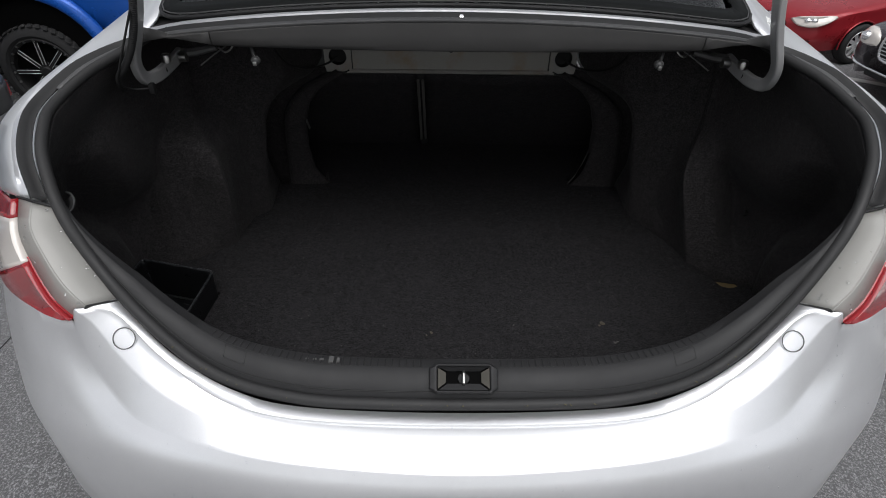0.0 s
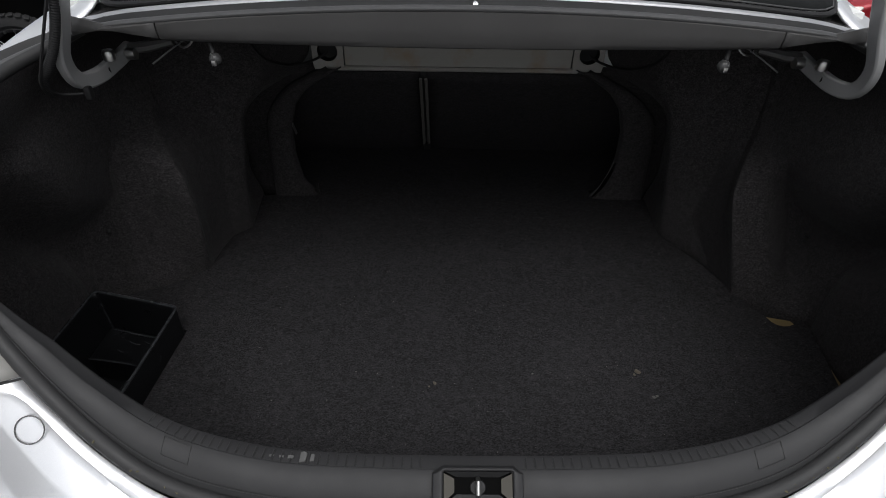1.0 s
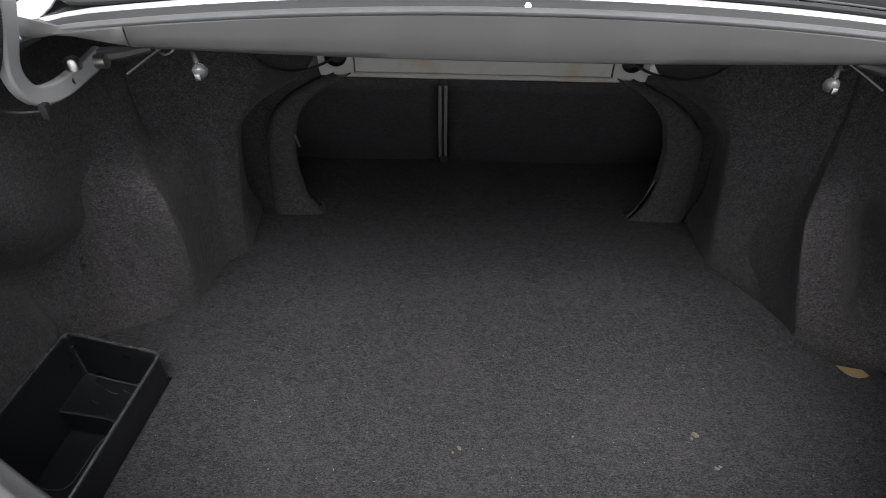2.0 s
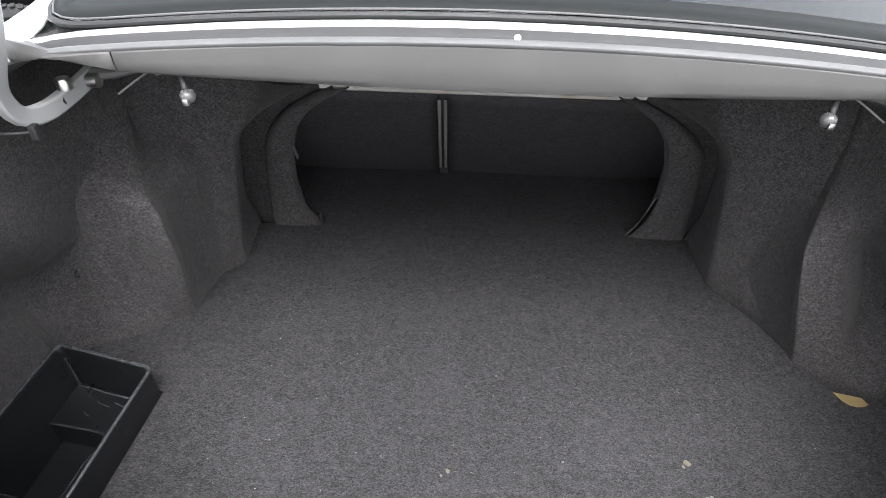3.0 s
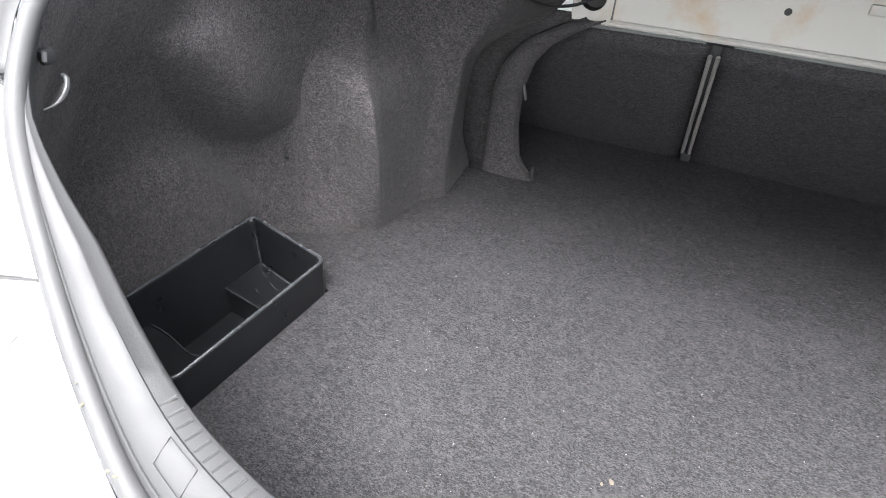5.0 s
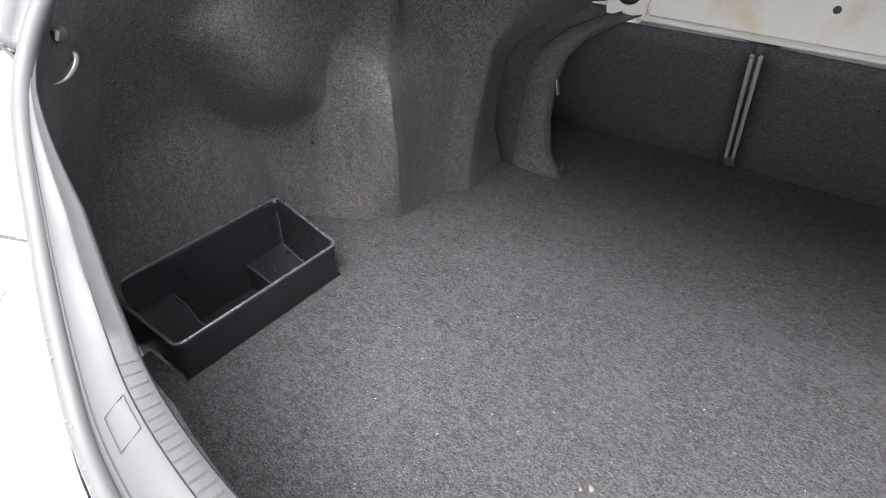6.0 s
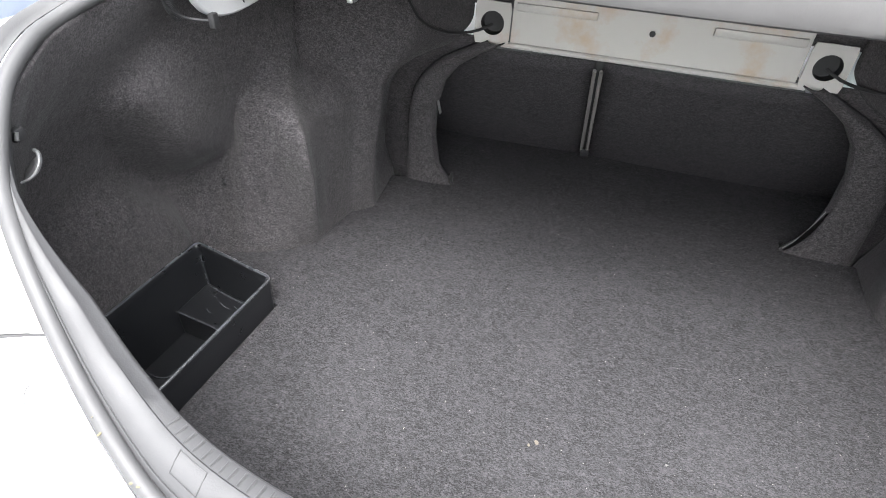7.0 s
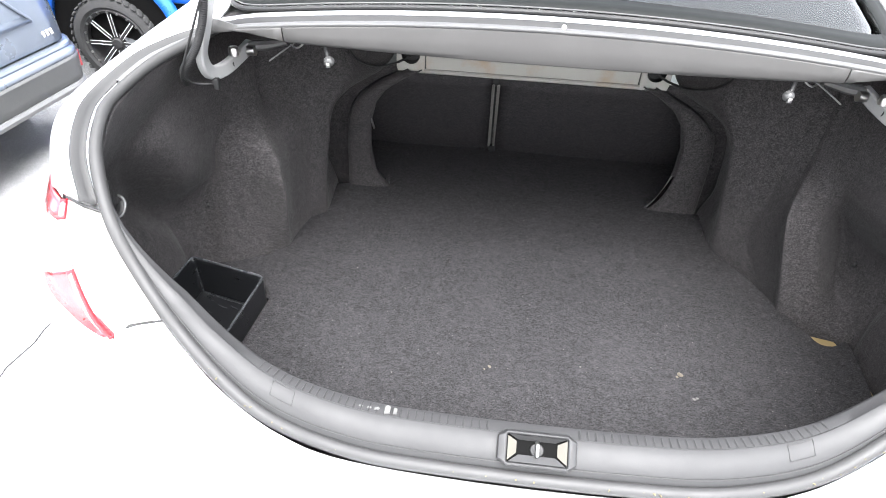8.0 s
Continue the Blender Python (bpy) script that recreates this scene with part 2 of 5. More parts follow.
def part(name, bm, mat, parent=None, label="", smooth=True, thick=0.0, bevel=0.0, fix=True):
    me = bpy.data.meshes.new(name)
    if fix:
        bmesh.ops.recalc_face_normals(bm, faces=bm.faces)
    for f in bm.faces:
        f.smooth = smooth
    bm.to_mesh(me)
    bm.free()
    me.materials.append(mat)
    ob = new(name, me)
    ob.parent = parent
    if smooth:
        me.set_sharp_from_angle(angle=radians(40))
    if thick:
        s = ob.modifiers.new("thickness", 'SOLIDIFY')
        s.thickness, s.offset = thick, 0.0
    if bevel:
        b = ob.modifiers.new("edge", 'BEVEL')
        b.width, b.segments, b.limit_method = bevel, 2, 'ANGLE'
    return tagged(ob, label)


def thing(name, label, category, at=(0, 0, 0), group="", kind=""):
    ob = new(name)
    ob.location = at
    return tagged(ob, label, category, group, kind)


def both(build, *args):
    """Calls build for the car's two sides: +1 and -1."""
    return [build(s, *args) for s in (-1, 1)]


def side(points, s):
    return [(s * x, y, z) for x, y, z in points]


# ---- ground ----
def lot_height(x, y):
    """The lot falls away gently round the place where the sedan stands."""
    dx, dy = max(0.0, abs(x) - 1.1), max(0.0, -0.7 - y, y - 5.0)
    w = min(1.0, math.hypot(dx, dy) / 2.2)
    return -0.53 * w * w * (3 - 2 * w)


span = [-300, -60, -12] + [-8 + 0.25 * k for k in range(65)] + [12, 60, 300]
ground = part("ground", grid_bm([[(x, y + 2, lot_height(x, y + 2)) for x in span] for y in span]), M_ASPHALT, None, "dark damp asphalt of a parking lot", True)
tagged(ground, category="ground", kind="structure")

# cracks in the asphalt beside the sedan
for line in ([(-1.56, 0.44), (-1.54, 0.50), (-1.547, 0.54), (-1.535, 0.59), (-1.522, 0.64), (-1.53, 0.70), (-1.518, 0.79)], [(-1.60, 0.22), (-1.57, 0.31), (-1.575, 0.38), (-1.56, 0.44)]):
    crack = tube_bm([(x, y, lot_height(x, y) + 0.001) for x, y in line], 0.0024, 6, 0.4)
    part("asphalt_crack", crack, M_BLACK, ground, "thin dark crack in the asphalt")

# ---- the silver sedan ----
sedan = thing("sedan", "silver four-door sedan standing with its boot wide open", "car")
FLOOR = 0.455

# edge of the boot opening, half of it, from the middle of the lip up to the rear deck
EDGE = [(0, -0.078, 0.708), (0.12, -0.077, 0.709), (0.24, -0.071, 0.712), (0.355, -0.047, 0.724), (0.44, -0.011, 0.755), (0.535, 0.046, 0.822), (0.615, 0.113, 0.911),
        (0.667, 0.191, 0.977), (0.690, 0.258, 1.008), (0.698, 0.313, 1.020), (0.674, 0.397, 1.043), (0.636, 0.462, 1.058), (0.60, 0.506, 1.073)]
EDGE_C = curve_through(EDGE, 60)


def inset(points, dx, dy, dz):
    """The opening's edge drawn in: dx towards the car's middle at the sides, dy and dz at the lip."""
    out = []
    for q in points:
        w = min(1.0, max(0.0, (q.z - 0.71) / 0.2))
        v = min(1.0, max(0.0, (q.z - 0.80) / 0.13))
        d = dx * (0.3 + 0.7 * w) * (1 - 0.72 * v) / 0.66
        out.append(Vector((q.x * (1 - d), q.y + dy * (1 - 0.7 * w), q.z + dz * (1 - 0.6 * w))))
    return out


def two_sided(half):
    return [Vector((-q.x, q.y, q.z)) for q in half[:0:-1]] + list(half)


def between(a, b, w):
    return [p.lerp(q, w) for p, q in zip(a, b)]


# weatherstrip, boot sill trim
STRIP = two_sided(inset(EDGE_C, 0.012, 0.008, 0.006))
part("weatherstrip", tube_bm(STRIP, 0.0095, 10), M_SEAL, sedan, "black rubber boot seal")
sill_rows = []
for dx, dy, dz in ((0.016, 0.014, 0.006), (0.019, 0.018, 0.016), (0.022, 0.028, 0.028), (0.0245, 0.040, 0.0355), (0.0262, 0.050, 0.0385), (0.0268, 0.0535, 0.0385), (0.0272, 0.0550, 0.0368), (0.0295, 0.0700, 0.0362), (0.0302, 0.0740, 0.0345), (0.0306, 0.0755, 0.0310), (0.0302, 0.075, 0.018), (0.026, 0.068, -0.01), (0.010, 0.075, -0.055)):
    # the trim narrows as it climbs the sides
    line, rim = inset(curve_through(EDGE[:11], 60), dx, dy, dz), inset(curve_through(EDGE[:11], 60), 0.016, 0.014, 0.006)
    sill_rows.append(two_sided([a.lerp(b, 0.96 * max(0.0, min(1.0, (k - 32) / 20))) for k, (a, b) in enumerate(zip(line, rim))]))
sill = part("sill_trim", grid_bm(sill_rows), M_SILL, sedan, "grey moulded plastic boot sill trim")

part("sill_crease", tube_bm(two_sided(inset(curve_through(EDGE[:9], 60), 0.0195, 0.0205, 0.0200)), 0.0011, 6), M_RUBBER, sill, "moulded crease line")
# square plugs outlined in the sill's slope
for sx in (-1, 1):
    lines = [inset(curve_through(EDGE[:11], 60), *d) for d in ((0.022, 0.028, 0.028), (0.0245, 0.040, 0.0355), (0.0262, 0.050, 0.0385))]
    low, high = [[min(c, key=lambda q: abs(q.x - x)) for x in (0.365, 0.355, 0.345, 0.335)] for c in (between(lines[0], lines[1], 0.15), lines[2])]
    loop = [Vector((sx * q.x, q.y - 0.0006, q.z + 0.0010)) for q in low + [high[3].lerp(low[3], 0.12)] + high[::-1] + [low[0]]]
    part("sill_plug", tube_bm(loop, 0.0005, 6), M_SEAL, sill, "outline of a small square plug")


# short slots across the sill: thin proud bars, black for the shade in them
slot_me = []
for w, mat in ((0.0016, M_BLACK), (0.0032, M_SILL)):
    bm = box_bm((w, 0.0135 if w < 0.003 else 0.0148, 0.0010), (0, 0, 0.0006 if w < 0.003 else 0.0), 0.0003, 1)
    me = bpy.data.meshes.new("groove" if w < 0.003 else "groove_rim")
    bm.to_mesh(me)
    bm.free()
    me.materials.append(mat)
    slot_me.append(me)
rib_line = two_sided(inset(curve_through(EDGE[:6], 420), 0.0284, 0.0630, 0.0368))
run = 0.0
for a, b in zip(rib_line, rib_line[1:]):
    run += (b - a).length
    if run > 0.0108 and 0.062 < abs(a.x) < 0.392:
        run = 0.0
        d = (b - a).normalized()
        place = Matrix.Translation(a) @ Euler((0, -math.atan2(d.z, d.x), math.atan2(d.y, d.x))).to_matrix().to_4x4()
        for me in slot_me:
            o = new(me.name, me)
            o.parent = sill
            o.matrix_local = place

# striker in the middle of the sill: a framed pocket on the slope
striker = new("striker")
striker.parent = sedan
striker.matrix_local = pose(0.003, -0.0470, 0.7480, 34, 0, 0) @ Matrix.Diagonal((0.80, 0.74, 0.80, 1))


def bezel_ring(w, d, cut, h):
    """An oblong with its corners cut off, at one height."""
    return [(-w, -d + cut * 0.8, h), (-w + cut, -d, h), (w - cut, -d, h), (w, -d + cut * 0.8, h), (w, d - cut * 0.8, h), (w - cut, d, h), (-w + cut, d, h), (-w, d - cut * 0.8, h)]


part("frame", grid_bm([bezel_ring(0.066, 0.0315, 0.014, -0.004), bezel_ring(0.0645, 0.0305, 0.014, 0.002), bezel_ring(0.0570, 0.0285, 0.008, 0.0062), bezel_ring(0.0530, 0.0265, 0.004, 0.0066), bezel_ring(0.0505, 0.0245, 0.002, 0.0050), bezel_ring(0.0500, 0.0240, 0.002, 0.0010)], True), M_SILL, striker, "grey plastic frame with cut corners", bevel=0.001)
funnel = [(-0.049, -0.0232), (0.049, -0.0232), (0.049, 0.0232), (-0.049, 0.0232)]
throat = [(-0.034, -0.0105), (0.034, -0.0105), (0.034, 0.0150), (-0.034, 0.0150)]
# The upper face is black: its shade is put into the colour.
for k, mat in enumerate((M_SILL, M_BEIGE, M_BLACK, M_BEIGE)):
    j = (k + 1) % 4
    # each face stops short of its neighbours, which leaves dark slits along the diagonals
    (x0, y0), (x1, y1), (x2, y2), (x3, y3) = [Vector(p) for p in (funnel[k], funnel[j], throat[j], throat[k])]
    trim = 0.022 if k % 2 == 0 else 0.05
    quad = [Vector((x0, y0)).lerp(Vector((x1, y1)), trim), Vector((x1, y1)).lerp(Vector((x0, y0)), trim), Vector((x2, y2)).lerp(Vector((x3, y3)), trim * 2.2), Vector((x3, y3)).lerp(Vector((x2, y2)), trim * 2.2)]
    part("funnel_face", grid_bm([[(*quad[0], 0.004), (*quad[1], 0.004)], [(*quad[3], -0.0030), (*quad[2], -0.0030)]]), mat, striker, "sloping face, grey below and shaded black above" if k % 2 == 0 else "beige sloping face of the pocket", False, thick=0.001)
part("pocket", box_bm((0.098, 0.046, 0.002), (0, 0, -0.0065), 0.0), M_VOID, striker)
part("guide_disc", lathe_bm([(0.0, -0.0005), (0.0105, -0.0010), (0.0118, -0.0030), (0.0118, -0.0058)], 20, 'Z'), M_BLACK, striker, "round black guide round the loop")
part("loop", tube_bm([(0, -0.012, -0.002), (0, -0.009, 0.007), (0, 0.009, 0.008), (0, 0.013, -0.002)], 0.0034), M_STEEL, striker, "bright steel striker loop")


def half_curve(points, n):
    """Half of a line that runs smoothly across the car's middle."""
    whole = curve_through(two_sided([Vector(p) for p in points]), 2 * n - 1)
    return [Vector((abs(q.x) if k else 0.0, q.y, q.z)) for k, q in enumerate(whole[n - 1:])]


# bumper: ledge, crease, face
B_SEAM = half_curve([(0, -0.100, 0.702), (0.24, -0.092, 0.705), (0.36, -0.066, 0.718), (0.46, -0.016, 0.754), (0.53, 0.025, 0.808), (0.567, 0.023, 0.828)], 40)
B_EDGE = half_curve([(0, -0.080, 0.706), (0.24, -0.073, 0.711), (0.35, -0.052, 0.726), (0.44, -0.013, 0.754), (0.50, 0.022, 0.792), (0.536, 0.045, 0.823)], 40)
B_CREASE = half_curve([(0, -0.166, 0.682), (0.20, -0.154, 0.682), (0.345, -0.13, 0.683), (0.48, -0.085, 0.686), (0.55, -0.035, 0.705), (0.582, -0.003, 0.75), (0.592, 0.015, 0.805)], 40)
B_ROUND = half_curve([(0, -0.184, 0.655), (0.20, -0.174, 0.655), (0.36, -0.15, 0.655), (0.50, -0.112, 0.66), (0.595, -0.055, 0.672), (0.652, 0.005, 0.72), (0.688, 0.073, 0.770)], 40)
B_FACE = half_curve([(0, -0.195, 0.58), (0.22, -0.186, 0.58), (0.40, -0.158, 0.58), (0.57, -0.112, 0.58), (0.71, -0.018, 0.605), (0.80, 0.10, 0.65), (0.845, 0.19, 0.71), (0.858, 0.262, 0.785)], 40)
B_LOW = half_curve([(0, -0.175, 0.40), (0.22, -0.17, 0.40), (0.40, -0.145, 0.40), (0.59, -0.10, 0.40), (0.740, 0.0, 0.40), (0.842, 0.14, 0.40), (0.888, 0.36, 0.44)], 40)
B_UNDER = half_curve([(0, -0.12, 0.25), (0.22, -0.115, 0.25), (0.40, -0.09, 0.25), (0.56, -0.04, 0.25), (0.68, 0.05, 0.25), (0.78, 0.18, 0.25), (0.83, 0.36, 0.25)], 40)


def facet(w):
    """A line on the ledge; towards the corner the ledge breaks into a flatter and a steeper face."""
    out = []
    for a, b in zip(B_SEAM, B_CREASE):
        k = max(0.0, min(1.0, (a.x - 0.30) / 0.22)) * (1 - abs(w - 0.43) / 0.6)
        out.append(a.lerp(b, w) + Vector((0.006, -0.004, 0.012)) * k)
    return out


B_ROWS = (B_EDGE, between(B_EDGE, B_SEAM, 0.9), [q + Vector((0, 0, -0.003)) for q in B_SEAM], between(B_SEAM, B_CREASE, 0.12), facet(0.40), facet(0.46), facet(0.94), B_CREASE,
          between(B_CREASE, B_ROUND, 0.05), between(B_CREASE, B_ROUND, 0.5), B_ROUND, between(B_ROUND, B_FACE, 0.5), B_FACE, B_LOW, B_UNDER)
part("bumper", grid_bm([two_sided(c) for c in B_ROWS]), M_SILVER, sedan, "silver painted rear bumper with rain drops", thick=0.004)


def jack_cover(s):
    near, far = B_SEAM, facet(0.40)
    k = min(range(len(near)), key=lambda i: abs(near[i].x - 0.508))
    at = near[k].lerp(far[k], 0.50)
    n = (near[k + 1] - near[k - 1]).cross(far[k] - near[k]).normalized()
    n = n if n.z > 0 else -n
    face = Vector((s * n.x, n.y, n.z)).to_track_quat('Z', 'Y').to_matrix().to_4x4()
    ring = [(0.0165 * math.cos(a), 0.0165 * math.sin(a), 0.0025) for a in [2 * math.pi * k / 28 for k in range(29)]]
    return part("tow_cover", moved(tube_bm(ring, 0.0008, 6), Matrix.Translation((s * at.x, at.y, at.z)) @ face), M_LIP, sedan, "round tow eye cover set in the bumper")


both(jack_cover)


# tail panel, tail light, quarter panel
LAMP_IN = [(0.592, 0.017, 0.809), (0.631, 0.042, 0.829), (0.679, 0.093, 0.861), (0.704, 0.129, 0.891), (0.712, 0.170, 0.925)]
LAMP_MID = [(0.602, 0.025, 0.803), (0.655, 0.054, 0.807), (0.732, 0.108, 0.822), (0.772, 0.164, 0.858), (0.780, 0.222, 0.905)]
LAMP_OUT = [(0.610, 0.030, 0.797), (0.685, 0.072, 0.775), (0.787, 0.146, 0.762), (0.850, 0.255, 0.800), (0.872, 0.365, 0.872)]
TAIL_IN = [(0.536, 0.046, 0.823), (0.564, 0.068, 0.856), (0.591, 0.090, 0.886), (0.615, 0.113, 0.911), (0.631, 0.135, 0.931)]
FOLD = [Vector((0.000, -0.006, 0.012)), Vector((0.006, -0.012, 0.014)), Vector((0.008, -0.016, 0.016)), Vector((0.008, -0.016, 0.015)), Vector((0.004, -0.010, 0.010))]


def tail(s):
    fold = [Vector(a).lerp(Vector(b), w) + d for a, b, w, d in zip(TAIL_IN, LAMP_IN, (0.60, 0.52, 0.45, 0.42, 0.40), FOLD)]
    rows = [TAIL_IN, [Vector(a).lerp(b, 0.95) for a, b in zip(TAIL_IN, fold)], fold, [b.lerp(Vector(c), 0.06) for b, c in zip(fold, LAMP_IN)], LAMP_IN]
    half = [curve_through(side(c, s), 14) for c in rows]
    part("tail_panel", join(grid_bm(half[:3]), grid_bm(half[2:])), M_TAIL, sedan, "satin grey tail panel folded along its middle", thick=0.003)
    gap = side([(0.533, 0.044, 0.8215), (0.568, 0.022, 0.8290), (0.592, 0.014, 0.808)], s)
    part("panel_gap", tube_bm(gap, 0.0022, 6), M_BLACK, sedan)
    top = side([(0.632, 0.134, 0.934), (0.666, 0.137, 0.943), (0.690, 0.154, 0.936), (0.714, 0.170, 0.929)], s)
    part("panel_gap", tube_bm(top, 0.002, 6), M_BLACK, sedan)
    skin = [curve_through(side(c, s), 31) for c in (LAMP_IN, [Vector(a).lerp(Vector(b), 0.12) + Vector((0.002, -0.008, 0.002)) for a, b in zip(LAMP_IN, LAMP_MID)], LAMP_MID, [Vector(a).lerp(Vector(b), 0.55) + Vector((0.006, -0.006, 0)) for a, b in zip(LAMP_MID, LAMP_OUT)], LAMP_OUT)]
    lamp = part("tail_light", grid_bm([r[:17] for r in skin]), M_RED, sedan, "red and clear tail light cluster", thick=0.006)
    part("clear_lens", grid_bm([r[16:27] for r in skin]), M_PALELENS, lamp, "clear reversing light lens", thick=0.005)
    for w in (0.25, 0.5, 0.75):
        part("lens_ridge", tube_bm([p.lerp(q, w) + Vector((s * 0.002, -0.003, 0.001)) for p, q in zip(skin[2][17:27], skin[4][17:27])], 0.0022, 6), M_PALELENS, lamp)
    part("upper_lens", grid_bm([r[26:] for r in skin]), M_RED, lamp, "red upper lens", thick=0.006)
    part("lamp_edge", tube_bm(skin[0][:18], 0.0035, 8), M_RED, lamp)


def quarter(s):
    inner = [(0.632, 0.137, 0.933), (0.667, 0.191, 0.977), (0.690, 0.258, 1.008), (0.698, 0.313, 1.020), (0.674, 0.397, 1.043), (0.636, 0.462, 1.058), (0.590, 0.530, 1.092), (0.583, 0.59, 1.117), (0.568, 0.80, 1.192), (0.54, 1.07, 1.29)]
    mid = [(0.714, 0.173, 0.927), (0.738, 0.213, 0.950), (0.768, 0.275, 0.975), (0.789, 0.340, 0.990), (0.788, 0.425, 1.008), (0.775, 0.515, 1.020), (0.765, 0.595, 1.033), (0.755, 0.70, 1.045), (0.74, 0.86, 1.06), (0.735, 1.05, 1.06)]
    out = [(0.780, 0.224, 0.907), (0.805, 0.265, 0.920), (0.825, 0.31, 0.943), (0.845, 0.37, 0.958), (0.855, 0.45, 0.968), (0.86, 0.55, 0.972), (0.862, 0.64, 0.975), (0.865, 0.75, 0.978), (0.867, 0.90, 0.98), (0.868, 1.05, 0.985)]
    belt = [(0.872, 0.366, 0.873), (0.877, 0.385, 0.872), (0.876, 0.40, 0.875), (0.877, 0.45, 0.88), (0.883, 0.53, 0.885), (0.888, 0.61, 0.89), (0.892, 0.70, 0.893), (0.896, 0.82, 0.897), (0.898, 0.93, 0.90), (0.90, 1.05, 0.90)]
    low = [(0.868, 0.29, 0.76), (0.872, 0.36, 0.66), (0.876, 0.40, 0.62), (0.885, 0.45, 0.62), (0.893, 0.53, 0.62), (0.90, 0.61, 0.63), (0.904, 0.70, 0.68), (0.907, 0.82, 0.71), (0.909, 0.93, 0.72), (0.91, 1.05, 0.71)]
    dip = (0.002, 0.010, 0.012, 0.012, 0.010, 0.006, 0.002, 0, 0, 0)

    def ease(w, d):
        return [Vector(a).lerp(Vector(b), w) + Vector((0, 0, -d * k + 0.004 * w * (1 - w))) for a, b, k in zip(inner, mid, dip)]

    rows = [inner, ease(0.30, 0), ease(0.38, 0.9), ease(0.55, 1.0), ease(0.80, 0.9), ease(0.90, 0), mid, out, belt, low]
    part("quarter_panel", grid_bm([curve_through(side(c, s), 40) for c in rows]), M_SILVER, sedan, "silver rear quarter panel", thick=0.004)
    seam = [Vector(p) + Vector((s * 0.0, 0, 0.003)) for p in side(ease(0.62, 1.0)[1:5], s)]
    part("seam_sealer", tube_bm(curve_through(seam, 16), 0.004, 8, 0.5), M_SILVER, sedan, "bead of seam sealer")


both(tail)
both(quarter)


# ---- inside of the boot ----
# outlines of the felt liner at rising heights, from the seat opening round to the tail
LEVELS = (0.40, 0.455, 0.53, 0.60, 0.66, 0.70, 0.74, 0.78, 0.82, 0.87, 0.95, 1.045)
# arch side of the liner: groove, column edges, bulge ridge, bulge front, bulge outer edge, recess
ARCH_L = [
    [(0.554, 1.004), (0.541, 0.836), (0.583, 0.798), (0.602, 0.668), (0.690, 0.596), (0.745, 0.577), (0.785, 0.560)],
    [(0.554, 1.004), (0.541, 0.836), (0.583, 0.798), (0.602, 0.668), (0.690, 0.596), (0.745, 0.577), (0.785, 0.560)],
    [(0.580, 1.006), (0.536, 0.834), (0.577, 0.796), (0.585, 0.645), (0.672, 0.626), (0.732, 0.592), (0.785, 0.600)],
    [(0.575, 1.006), (0.528, 0.832), (0.570, 0.795), (0.572, 0.626), (0.655, 0.636), (0.720, 0.602), (0.775, 0.612)],
    [(0.569, 1.006), (0.518, 0.830), (0.562, 0.796), (0.563, 0.612), (0.640, 0.632), (0.712, 0.608), (0.765, 0.620)],
    [(0.560, 1.006), (0.511, 0.830), (0.557, 0.797), (0.565, 0.606), (0.638, 0.620), (0.708, 0.615), (0.735, 0.630)],
    [(0.538, 1.006), (0.508, 0.832), (0.556, 0.799), (0.566, 0.606), (0.640, 0.620), (0.706, 0.616), (0.728, 0.630)],
    [(0.485, 1.004), (0.500, 0.837), (0.566, 0.802), (0.592, 0.626), (0.645, 0.620), (0.698, 0.632), (0.718, 0.630)],
    [(0.405, 1.003), (0.478, 0.850), (0.610, 0.805), (0.642, 0.710), (0.664, 0.690), (0.688, 0.668), (0.708, 0.615)],
    [(0.365, 1.005), (0.456, 0.865), (0.640, 0.800), (0.650, 0.735), (0.664, 0.700), (0.682, 0.668), (0.704, 0.590)],
    [(0.365, 1.0), (0.450, 0.88), (0.645, 0.80), (0.654, 0.758), (0.664, 0.718), (0.675, 0.678), (0.692, 0.60)],
    [(0.365, 1.0), (0.450, 0.88), (0.645, 0.80), (0.654, 0.758), (0.664, 0.718), (0.672, 0.678), (0.682, 0.60)],
]
